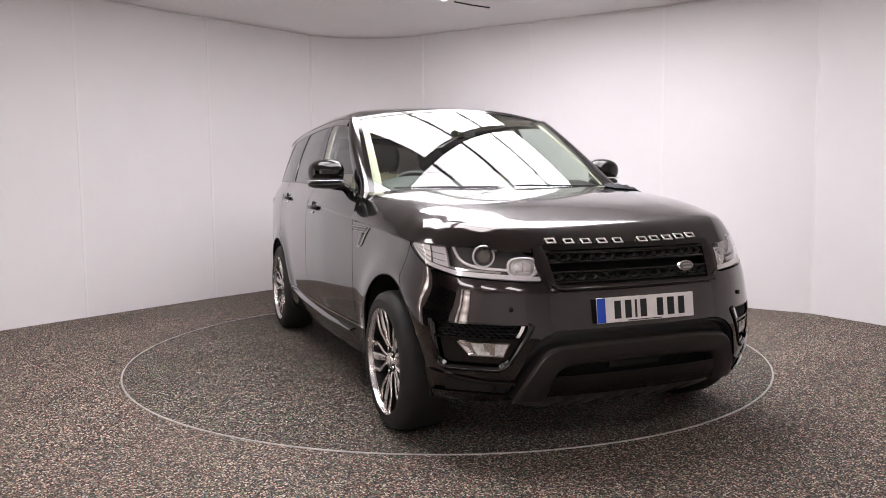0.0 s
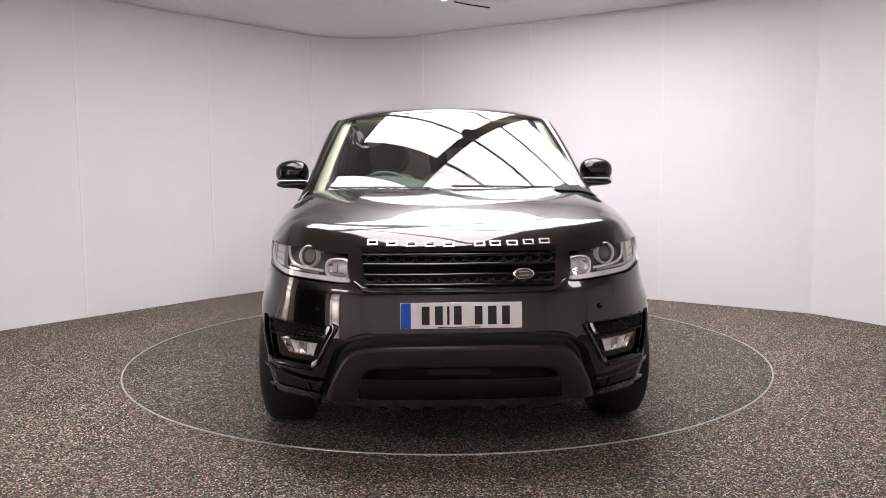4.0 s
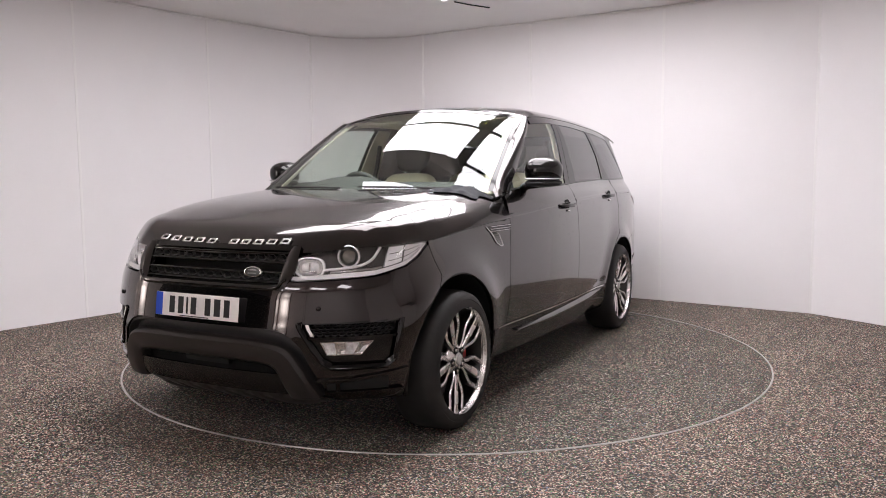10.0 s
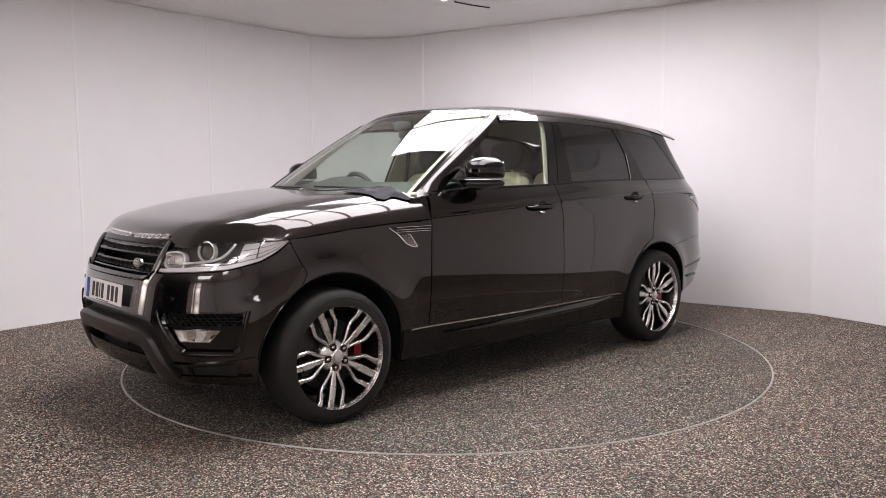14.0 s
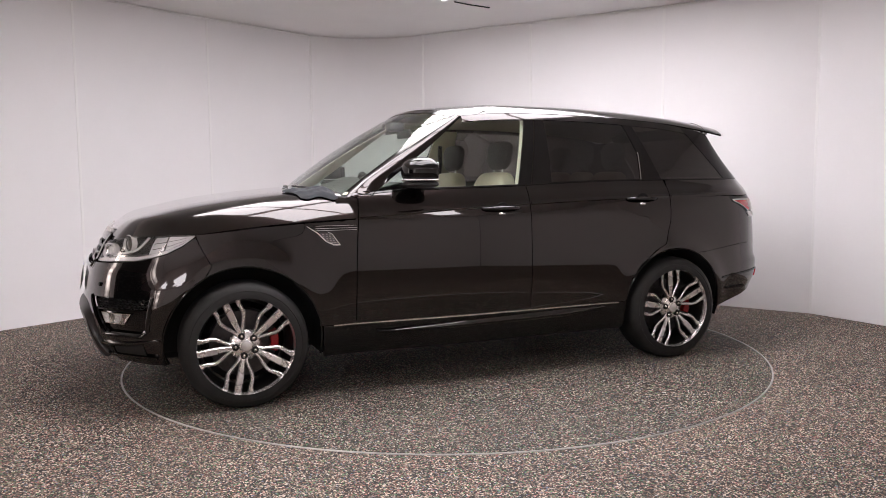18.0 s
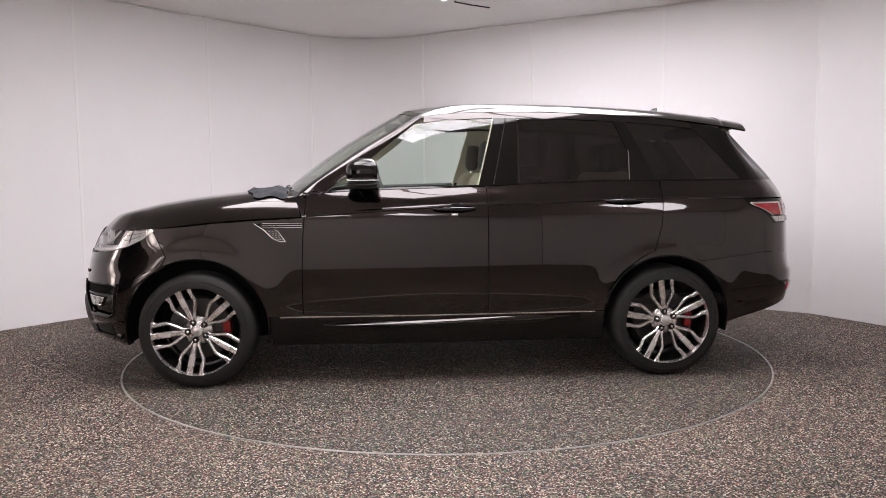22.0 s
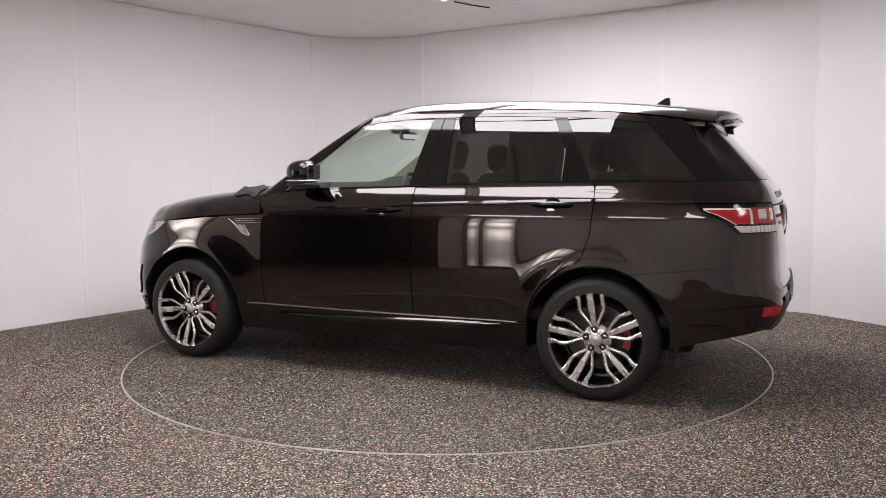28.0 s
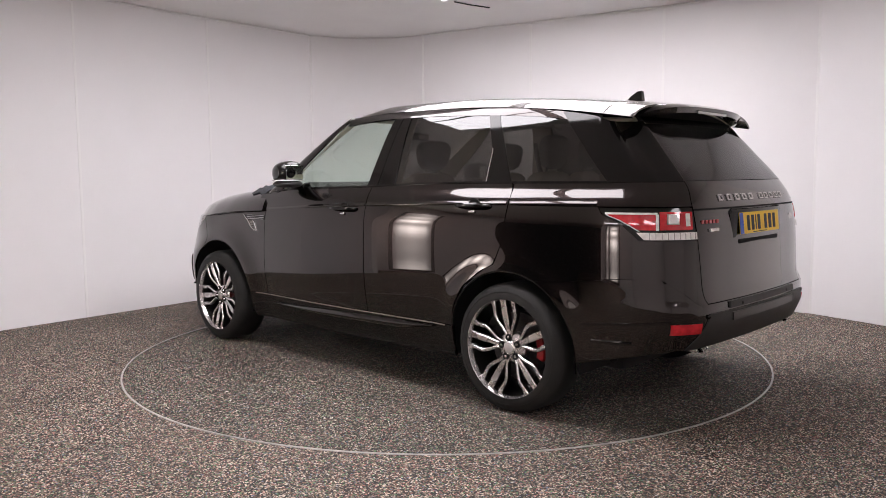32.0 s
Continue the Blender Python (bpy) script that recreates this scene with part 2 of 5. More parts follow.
def tube(points, radius, n=10, closed=False):
    pts = [Vector(p) for p in points]
    V, F = [], []
    m = len(pts)
    for i, p in enumerate(pts):
        a = pts[(i - 1) % m] if closed or i else p
        b = pts[(i + 1) % m] if closed or i < m - 1 else p
        t = (b - a).normalized()
        u = t.orthogonal() if abs(t.z) > 0.95 else t.cross(Vector((0, 0, 1)))
        u.normalize()
        w = t.cross(u)
        for j in range(n):
            q = 2 * math.pi * j / n
            V.append(p + u * (radius * math.cos(q)) + w * (radius * math.sin(q)))
    for i in range(m if closed else m - 1):
        for j in range(n):
            F.append((i * n + j, i * n + (j + 1) % n, ((i + 1) % m) * n + (j + 1) % n, ((i + 1) % m) * n + j))
    if not closed:
        F.append(tuple(range(n - 1, -1, -1)))
        F.append(tuple(range((m - 1) * n, m * n)))
    return V, F


# ---------------------------------------------------------------- room
H_CEIL = 2.93
WALL_PLAN = [(-5.05, -0.90), (-4.18, 0.27), (-3.32, 1.42), (-2.46, 2.56), (-1.57, 3.62)]
WALL_RIGHT = [(-0.25, 3.66), (0.94, 2.95), (2.17, 2.17), (3.32, 1.335), (4.05, 0.05)]


def wall_panel_bm(a, b, z1, thick=0.06, gap=0.004):
    a, b = Vector((*a, 0)), Vector((*b, 0))
    d = (b - a).normalized()
    n = Vector((d.y, -d.x, 0))
    if n.dot(a) > 0:
        n = -n
    bm = bmesh.new()
    p, q = a + d * gap, b - d * gap
    vs = [bm.verts.new(c + Vector((0, 0, z))) for z in (0, z1) for c in (p, q, q - n * thick, p - n * thick)]
    for f in ((0, 1, 5, 4), (1, 2, 6, 5), (2, 3, 7, 6), (3, 0, 4, 7), (4, 5, 6, 7), (3, 2, 1, 0)):
        bm.faces.new([vs[i] for i in f])
    return bm, n, d


def build_room():
    floor_me = bpy.data.meshes.new("floor")
    bm = bmesh.new()
    inner = [bm.verts.new((2.2475 * math.cos(a), 2.2475 * math.sin(a), 0)) for a in [2 * math.pi * i / 128 for i in range(128)]]
    outer = [bm.verts.new((9 * math.cos(a), 9 * math.sin(a), 0)) for a in [2 * math.pi * i / 128 for i in range(128)]]
    low = [bm.verts.new((9 * math.cos(a), 9 * math.sin(a), -0.1)) for a in [2 * math.pi * i / 128 for i in range(128)]]
    for i in range(128):
        j = (i + 1) % 128
        bm.faces.new((inner[i], outer[i], outer[j], inner[j]))
        bm.faces.new((outer[i], low[i], low[j], outer[j]))
    bm.faces.new(list(reversed(low)))
    bm.to_mesh(floor_me)
    bm.free()
    ob = attach("floor", floor_me, M_FLOOR, None)
    tagged(ob, "dark speckled rubber-granule studio floor", "floor", kind="structure")

    # walls of tall flat panels with covered joints
    def wall(name, pts, label):
        root = new(name)
        tagged(root, label, "wall", kind="structure")
        for a, b in zip(pts, pts[1:]):
            bm, n, d = wall_panel_bm(a, b, H_CEIL - 0.004)
            part("wall_panel", bm, M_WALL, root, smooth=False)
        for p, (a, b) in zip(pts[1:-1], zip(pts, pts[1:])):
            a, b = Vector((*a, 0)), Vector((*b, 0))
            d = (b - a).normalized()
            n = Vector((d.y, -d.x, 0))
            if n.dot(a) > 0:
                n = -n
            bm = box_bm(-0.012, 0.012, -0.004, 0.0035, 0.0, H_CEIL - 0.012, 0.0012, 1)
            strip = part("joint_strip", bm, M_TRIM, root)
            strip.matrix_basis = Matrix.Translation((p[0], p[1], 0)) @ Matrix(((d.x, n.x, 0, 0), (d.y, n.y, 0, 0), (0, 0, 1, 0), (0, 0, 0, 1)))
        return root
    wall("wall_left", WALL_PLAN, "white flat-panelled studio wall with vertical joint strips")
    wall("wall_right", WALL_RIGHT, "white flat-panelled studio wall with vertical joint strips")
    # rounded corner between the two
    A, B, C = Vector((-1.57, 3.62)), Vector((-0.93, 4.08)), Vector((-0.25, 3.66))
    P = []
    for i in range(17):
        u = i / 16
        q = A * (1 - u) ** 2 + B * 2 * u * (1 - u) + C * u * u
        P.append([(q.x, q.y, z) for z in (0.0, H_CEIL - 0.004)])
    V, F = sheet(P, 0.05)
    corner = attach("wall_corner", mesh("wall_corner", V, F, 60), M_WALL, None)
    tagged(corner, "curved white studio wall corner panel", "wall", kind="structure")
    for p in ((-1.57, 3.62), (-0.25, 3.66)):
        st = part("joint_strip", box_bm(-0.012, 0.012, -0.008, 0.008, 0, H_CEIL - 0.012, 0.002, 1), M_TRIM, corner)
        st.matrix_basis = pose(p[0], p[1] - 0.006, 0)
    # coving along the wall heads
    for pts in (WALL_PLAN, WALL_RIGHT):
        for a, b in zip(pts, pts[1:]):
            V, F = tube([(a[0], a[1], H_CEIL - 0.012), (b[0], b[1], H_CEIL - 0.012)], 0.012, 6)
            tagged(attach("trim", mesh("trim", V, F), M_TRIM, None), "thin white trim along the wall head", "trim", kind="structure")
    # plain walls that close the room
    back = new("wall_back")
    tagged(back, "plain white studio wall with panels", "wall", kind="structure")
    for a, b in (((-5.05, -0.90), (-5.95, -0.75)), ((-5.95, -0.75), (-5.95, -2.45)), ((-4.95, -5.72), (-2.9, -7.6)), ((-2.9, -7.6), (2.9, -7.6)),
                 ((2.9, -7.6), (5.4, -5.6)), ((5.4, -5.6), (5.6, -2.6)), ((5.6, -2.6), (4.05, 0.05))):
        bm, n, d = wall_panel_bm(a, b, H_CEIL - 0.004)
        part("wall_panel", bm, M_BACK, back, smooth=False)
    bm = box_bm(-9, 9, -9, 9, H_CEIL, H_CEIL + 0.12)
    tagged(part("ceiling", bm, M_CEIL, None, smooth=False), "plain white studio ceiling", "ceiling", kind="structure")


LA, LN = Vector((0.57, 0.8216, 0)), Vector((-0.8216, 0.57, 0))   # along and across the rows of ceiling lights
LAMP_MID = Vector((0.02, -0.32, 0))


def build_lamps():
    """Two rows of glowing ceiling panels with a gap between the rows, plus four added fill panels."""
    # the last four cells are added fill panels, out of view round the camera
    cells = [(1.14 - 0.6 * k, 0.05) for k in range(6)] + [(1.14 - 0.6 * k, -1.25) for k in range(3)] + [(-1.18 - 0.6 * k, -1.25) for k in range(2)] + [(-1.9, 4.6), (-5.86, 1.38), (-4.83, 2.86), (-6.39, -0.44)]
    first = None
    for a, b in cells:
        base = LAMP_MID + LA * a - LN * (b + 1.2)
        m = Matrix(((LA.x, LN.x, 0, base.x), (LA.y, LN.y, 0, base.y), (0, 0, 1, H_CEIL), (0, 0, 0, 1)))
        if first:
            copy_thing(first, m)
            continue
        first = new("ceiling_light")
        tagged(first, "white glowing rectangular ceiling light panel in a slim frame", "ceiling light", group="ceiling lights")
        first.matrix_basis = m
        part("frame", box_bm(0.003, 0.597, 0.003, 1.197, -0.014, -0.001, 0.003, 1), M_LAMPFRAME, first)
        part("diffuser", box_bm(0.022, 0.578, 0.022, 1.178, -0.020, -0.012, 0.003, 1), M_GLOW, first)
    det = new("smoke_detector")
    tagged(det, "small round dark ceiling detector with a yellow light", "smoke detector")
    V, F = lathe([(0.0, -0.05), (0.05, -0.05), (0.085, -0.03), (0.09, -0.001)], 28)
    attach("cover", mesh("cover", [(x, z, y) for x, y, z in V], F), M_LAMPFRAME, det)
    part("indicator_light", box_bm(-0.012, 0.012, -0.012, 0.012, -0.056, -0.049, 0.003, 1), M_LED, det, "tiny yellow light")
    det.matrix_basis = pose(0.32, 0.24, H_CEIL)
    # tall lit panels on both sides of the dark doorway behind the camera
    for eye, aim, half, strip in (((-4.05, -6.30, 1.36), (0.0, -1.0, 1.36), 0.30, True), ((-5.80, -1.50, 1.36), (-0.5, -0.9, 1.36), 0.30, False)):
        wl = new("wall_light")
        tagged(wl, "tall warm glowing wall light panel beside a doorway", "wall light", group="wall lights")
        wl.matrix_basis = look(eye, aim)
        part("frame", box_bm(-half - 0.34 if strip else -half - 0.07, half + 0.07, -1.30, 1.30, 0.0, 0.05, 0.01, 1), M_LAMPFRAME, wl)
        part("diffuser", box_bm(-half, half, -1.26, 1.26, -0.015, -0.001, 0.004, 1), M_GLOW2, wl)
        if strip:
            part("diffuser", box_bm(-half - 0.26, -half - 0.07, -1.26, 1.26, -0.015, -0.001, 0.004, 1), M_GLOW2, wl)
    # dark cable on the ceiling
    V, F = tube([(0.10, 1.90, H_CEIL - 0.006), (0.24, 2.02, H_CEIL - 0.008), (0.45, 2.18, H_CEIL - 0.006)], 0.006, 6)
    tagged(attach("ceiling_cable", mesh("ceiling_cable", V, F), M_DARK, None), "thin dark cable lying along the ceiling", "cable")


def build_turntable():
    tt = new("turntable")
    tagged(tt, "round flush floor turntable with a pale metal edge ring", "turntable")
    bm = bmesh.new()
    bmesh.ops.create_circle(bm, cap_ends=True, radius=2.2355, segments=160)
    r = bmesh.ops.extrude_face_region(bm, geom=bm.faces[:])
    for v in r["geom"]:
        if isinstance(v, bmesh.types.BMVert):
            v.co.z -= 0.05
    part("deck", bm, M_DISC, tt, smooth=False)
    V, F = lathe([(2.235, -0.05), (2.235, 0.002), (2.2368, 0.004), (2.2445, 0.004), (2.246, 0.002), (2.246, -0.05)], 160)
    V = [(x, z, y) for x, y, z in V]
    part_me = mesh("edge_ring", V, F)
    attach("edge_ring", part_me, M_RING, tt, "pale metal edge ring")
    return tt


build_room()
build_lamps()
TURNTABLE = build_turntable()


# ---------------------------------------------------------------- car: the form of its skin
# car space: x forward, y to its left side, z up, origin on the ground midway between the axles
_ox = [2.297, 2.290, 2.268, 2.212, 2.112, 1.965, 1.78, 1.46, 1.0, 0.3, -0.1, -0.5, -0.9, -1.2, -1.6, -1.95, -2.12, -2.23, -2.318, -2.395, -2.428, -2.437]
_oy = [0.0, 0.25, 0.44, 0.61, 0.755, 0.862, 0.906, 0.918, 0.940, 0.975, 0.980, 0.975, 0.966, 0.956, 0.949, 0.928, 0.898, 0.859, 0.799, 0.66, 0.35, 0.0]


def _outline():
    x, y = np.array(_ox), np.array(_oy)
    n = len(x)
    t = np.concatenate([[0], np.cumsum(np.hypot(np.diff(x), np.diff(y)) ** 0.5)])
    m = lambda a: np.array([(a[1] - a[0]) / (t[1] - t[0])] + [(a[i + 1] - a[i - 1]) / (t[i + 1] - t[i - 1]) for i in range(1, n - 1)] + [(a[-1] - a[-2]) / (t[-1] - t[-2])])
    mx, my = m(x), m(y)
    mx[0] = mx[-1] = 0
    tt = np.linspace(0, t[-1], 2400)
    i = np.clip(np.searchsorted(t, tt) - 1, 0, n - 2)
    h = t[i + 1] - t[i]
    q = (tt - t[i]) / h
    f = lambda a, ma: ((1 + 2 * q) * (1 - q) ** 2 * a[i] + q * (1 - q) ** 2 * h * ma[i] + q * q * (3 - 2 * q) * a[i + 1] + q * q * (q - 1) * h * ma[i + 1])
    X, Y = f(x, mx), f(y, my)
    s = np.concatenate([[0], np.cumsum(np.hypot(np.diff(X), np.diff(Y)))])
    ss = np.linspace(0, s[-1], 1600)
    X, Y = np.interp(ss, s, X), np.interp(ss, s, Y)
    tx, ty = np.gradient(X, ss), np.gradient(Y, ss)
    k = np.ones(41) / 41
    pad = lambda a, o: np.convolve(np.concatenate([o * a[20:0:-1], a, o * a[-2:-22:-1]]), k, "valid")
    nx, ny = ty.copy(), -tx.copy()
    nx, ny = pad(nx, 1), pad(ny, -1)
    l = np.hypot(nx, ny)
    return ss, X, Y, nx / l, ny / l


SS, SX, SY, SNX, SNY = _outline()
S_END = SS[-1]
S = lambda x: float(np.interp(-x, -SX, SS))          # place along the outline at x
SYF = lambda y: float(np.interp(y, SY[:400], SS[:400]))   # place along the front at y
SYR = lambda y: float(np.interp(-y, -SY[-400:], SS[-400:]))  # place along the rear at y

D_FRONT = curve((0.18, 0.16), (0.26, 0.07), (0.34, 0.025), (0.45, 0.0), (0.54, -0.004), (0.60, 0.000), (0.65, 0.008), (0.70, 0.0175), (0.77, 0.032), (0.84, 0.062), (0.92, 0.10), (1.0, 0.16), (1.2, 0.3))
D_SIDE = curve((0.18, 0.13), (0.22, 0.080), (0.27, 0.055), (0.33, 0.040), (0.40, 0.028), (0.44, 0.026), (0.52, 0.013), (0.62, 0.002), (0.70, 0.0), (0.80, 0.001), (0.92, 0.0045),
               (1.03, 0.012), (1.055, 0.018), (1.12, 0.034), (1.15, 0.047), (1.18, 0.065), (1.205, 0.083), (1.30, 0.111), (1.40, 0.141), (1.50, 0.173), (1.58, 0.203), (1.64, 0.234), (1.70, 0.285))
D_SIDE = eased(D_SIDE, 0.18, 1.7, 0.014)
D_REAR = curve((0.28, 0.16), (0.36, 0.06), (0.45, 0.01), (0.56, -0.025), (0.64, -0.022), (0.67, -0.004), (0.72, 0.006), (0.85, 0.012), (1.0, 0.022), (1.11, 0.04),
               (1.18, 0.065), (1.235, 0.10), (1.40, 0.245), (1.57, 0.40), (1.70, 0.52))
HUB_Z = 0.358
ARCH = {1.4615: 0.432, -1.4615: 0.412}


def skin(s, z, off=0.0):
    """A point of the car's left side skin, at s along the outline from the nose to the tail."""
    x, y, nx, ny = (float(np.interp(s, SS, a)) for a in (SX, SY, SNX, SNY))
    wx, wy = (math.sin(math.pi / 2 * min(1, abs(n) * 1.3)) for n in (nx, ny))
    ax, ay = math.copysign(wx, nx) * (D_FRONT(z) if nx > 0 else D_REAR(z)), wy * D_SIDE(z)
    d = 0.0
    if ny > 0.3:
        for c, r in ARCH.items():
            q = math.hypot(x - c, z - HUB_Z) - r
            k = min(1, max(0, (x - 1.56) / 0.32)) if c > 0 else 0.0
            amp, wide = (0.021, 0.085) if c < 0 else (0.029 + 0.017 * k, 0.115 + 0.045 * k)
            top = float(np.interp(x, [1.6, 1.9], [0.88, 0.84]))
            fade = 1.0 if k == 0 else 1 - k * min(1, max(0, (z - top + 0.16) / 0.16))
            d -= amp * fade * math.exp(-(max(q, -0.02) / wide) ** 2) * (1 if z > 0.2 else 0) * min(1, (ny - 0.3) / 0.3)
    d -= off
    return (x - ax - nx * d, max(0.0, y - ay) - ny * d, z)


def arch_z(x, base):
    z = base
    for c, r in ARCH.items():
        if abs(x - c) < r:
            z = max(z, HUB_Z + math.sqrt(r * r - (x - c) ** 2))
    return z


def region(s0, s1, z0, z1, nu, nv, off=0.0, pu=None):
    """Grid on the skin between s0(z), s1(z) and z0(s), z1(s)."""
    fn = lambda f: f if callable(f) else (lambda q: f)
    s0, s1, z0, z1 = fn(s0), fn(s1), fn(z0), fn(z1)
    P = []
    for i in range(nu + 1):
        a = i / nu
        col = []
        for j in range(nv + 1):
            b = j / nv
            z = 0.8
            for _ in range(6):
                s = s0(z) * (1 - a) + s1(z) * a
                z = z0(s) * (1 - b) + z1(s) * b
            col.append(skin(s, z, off))
        P.append(col)
    return P


CAR = new("car")
tagged(CAR, "glossy black five-door sport utility car on the turntable", "car")


def skin_part(name, s0, s1, z0, z1, nu, nv, mat, off=0.0, thick=0.02, label="", parent=None, sides=(1, -1)):
    P = region(s0, s1, z0, z1, nu, nv, off)
    out = []
    for side in sides:
        V, F = sheet(P, thick, side)
        out.append(attach(name, mesh(name, V, F), mat, parent or CAR, label))
    return out


def skin_full(name, s0, s1, z0, z1, nu, nv, mat, off=0.0, thick=0.02, label="", parent=None):
    """The same across the car's middle: both halves in one mesh, from the left edge to the mirrored one."""
    P = region(s0, s1, z0, z1, nu, nv, off)
    mid_last = abs(P[-1][0][1]) < abs(P[0][0][1])
    Q = P if mid_last else P[::-1]
    full = Q + [[(x, -y, z) for x, y, z in col] for col in Q[-2::-1]]
    V, F = sheet(full, thick if mid_last else -thick)
    if not mid_last:
        F = [tuple(reversed(f)) for f in F]
    return attach(name, mesh(name, V, F), mat, parent or CAR, label)


def free_part(name, P, mat, thick=0.0, label="", parent=None, sides=(1, -1), flip=False):
    out = []
    for side in sides:
        V, F = sheet(P, thick, side)
        if flip:
            F = [tuple(reversed(f)) for f in F]
        out.append(attach(name, mesh(name, V, F), mat, parent or CAR, label))
    return out


BELT = curve((0.95, 1.155), (0.8, 1.172), (0.55, 1.192), (-0.26, 1.212), (-0.55, 1.224), (-1.23, 1.237), (-2.3, 1.238), (-2.6, 1.238))
SHUT = curve((2.3, 0.955), (1.9, 0.972), (1.72, 0.975), (1.45, 1.003), (1.15, 1.026), (0.80, 1.040))
RAIL = eased(curve((0.25, 1.60), (0.08, 1.652), (-0.1, 1.670), (-0.37, 1.680), (-0.75, 1.677), (-1.12, 1.662), (-1.53, 1.632), (-1.87, 1.588), (-2.1, 1.551)), -2.1, 0.25, 0.05)
xs = lambda s: float(np.interp(s, SS, SX))
belt_s = lambda s: float(BELT(xs(s)))
SILL = 0.425
G = 0.0028  # half a shut gap

S_DOOR_F, S_DOOR_M = S(0.822), S(-0.322)
S_CUT = lambda z: S(float(np.interp(z, [0.42, 0.80, 0.93, 0.97], [1.86, 1.632, 1.705, 1.725])))

# lower side panels
skin_part("front_fender", lambda z: S_CUT(z) + G, S_DOOR_F - G, lambda s: arch_z(xs(s), SILL), lambda s: float(SHUT(xs(s))) - G, 60, 18, M_PAINT, label="black painted front wing panel")
skin_part("front_door", S_DOOR_F + G, S_DOOR_M - G, SILL + G, lambda s: belt_s(s) - 0.002, 34, 44, M_PAINT, label="black painted front door")
REAR_EDGE = lambda z: S(float(np.interp(z, [0.42, 0.55, 0.66, 0.76, 0.80, 0.95, 1.10, 1.18, 1.24], [-1.05, -1.08, -1.15, -1.285, -1.375, -1.425, -1.437, -1.44, -1.425])))
skin_part("rear_door", S_DOOR_M + G, lambda z: REAR_EDGE(z) - G, SILL + G, lambda s: belt_s(s) - 0.002, 40, 44, M_PAINT, label="black painted rear door")
BUMP_R = lambda s: float(np.interp(xs(s), [-2.6, -2.392, -2.372, -2.30, -2.09, -1.745, -1.0], [0.648, 0.648, 0.70, 0.775, 0.772, 0.733, 0.70]))
S_TG = lambda z: SYR(float(np.interp(z, [0.6, 0.73, 0.97, 1.15, 1.235], [0.60, 0.622, 0.648, 0.672, 0.665])))  # tailgate edge
TAIL_FRONT = lambda z: S(float(np.interp(z, [0.963, 0.99, 1.03, 1.065, 1.075, 1.12], [-2.205, -2.175, -2.13, -2.06, -2.02, -1.99])))
# quarter below the lamp, before the lamp, and the shoulder above it
skin_part("rear_quarter", lambda z: REAR_EDGE(z) + G, lambda z: TAIL_FRONT(z) - G, lambda s: max(arch_z(xs(s), 0.69), BUMP_R(s)) + G, lambda s: 1.118, 44, 30, M_PAINT, label="black painted rear quarter panel")
skin_part("rear_quarter_lower", lambda z: S(-2.196), lambda z: S_TG(z) - G, lambda s: BUMP_R(s), 0.960, 24, 14, M_PAINT)
skin_part("rear_shoulder", lambda z: REAR_EDGE(1.12) + G, lambda z: S_TG(z) - G, 1.122, belt_s, 50, 10, M_PAINT)
skin_full("rear_bumper", lambda z: S(-1.4615 - (ARCH[-1.4615] + 0.002) * math.sqrt(max(0.05, 1 - ((z - HUB_Z) / ARCH[-1.4615]) ** 2))), S_END, lambda s: float(np.interp(xs(s), [-2.5, -2.3, -1.9], [0.455, 0.42, 0.33])),
          BUMP_R, 60, 18, M_PAINT, label="black rear bumper")
skin_part("side_sill", S(1.02), S(-1.06), 0.238, SILL - G, 30, 14, M_GLOSS, label="gloss black side sill")
MOULD_LO = lambda x: float(np.interp(x, [-0.9, -0.6, 0.2, 0.7], [0.396, 0.356, 0.346, 0.362]))
MOULD_HI = lambda x: float(np.interp(x, [-0.9, 0.7], [0.412, 0.374]))
P = []
for i in range(31):
    x = 0.70 - 1.60 * i / 30
    P.append([skin(S(x), MOULD_LO(x) + (MOULD_HI(x) - MOULD_LO(x)) * w, 0.002 + 0.020 * math.sin(math.pi * (0.12 + 0.88 * w))) for w in np.linspace(0, 1, 7)])
free_part("sill_moulding", P, M_PAINT, thick=0.01, label="gloss black sill moulding")
skin_part("sill_trim_line", S(0.96), S(-1.0), 0.416, 0.424, 30, 1, M_CHROME, off=0.003, thick=0.004, label="thin bright sill line")

# front bumper: painted upper, lower wings
HEAD_LO = lambda s: float(np.interp(s, [SYF(0.455), SYF(0.50), SYF(0.80), S(1.90), S(1.80), S(1.715)], [0.822, 0.815, 0.834, 0.872, 0.912, 0.966]))
HEAD_HI = lambda s: float(np.interp(s, [SYF(0.455), SYF(0.485), SYF(0.54), SYF(0.70), S(1.90), S(1.715)], [0.880, 0.915, 0.938, 0.960, 0.975, 0.972]))


def bump_top(s):
    y = float(np.interp(s, SS, SY))
    if s < SYF(0.46):
        return float(np.interp(y, [0, 0.40, 0.43, 0.46], [0.768, 0.770, 0.785, 0.818]))
    if s < S(1.717):
        return HEAD_LO(s) - 2 * G
    return 0.968


NOSE_Y, NOSE_Z = [0.40, 0.45, 0.50, 0.54, 0.565, 0.60, 0.69], [0.606, 0.600, 0.578, 0.545, 0.520, 0.450, 0.270]   # lower edge of the painted nose
FOG_IN = lambda z: SYF(float(np.interp(z, [0.430, 0.452, 0.61, 0.632, 0.645], [0.690, 0.655, 0.550, 0.542, 0.56])))
FOG_OUT = lambda z: S(float(np.interp(z, [0.430, 0.455, 0.645], [1.99, 1.955, 1.935])))
FOG_LO, FOG_HI = 0.432, 0.643
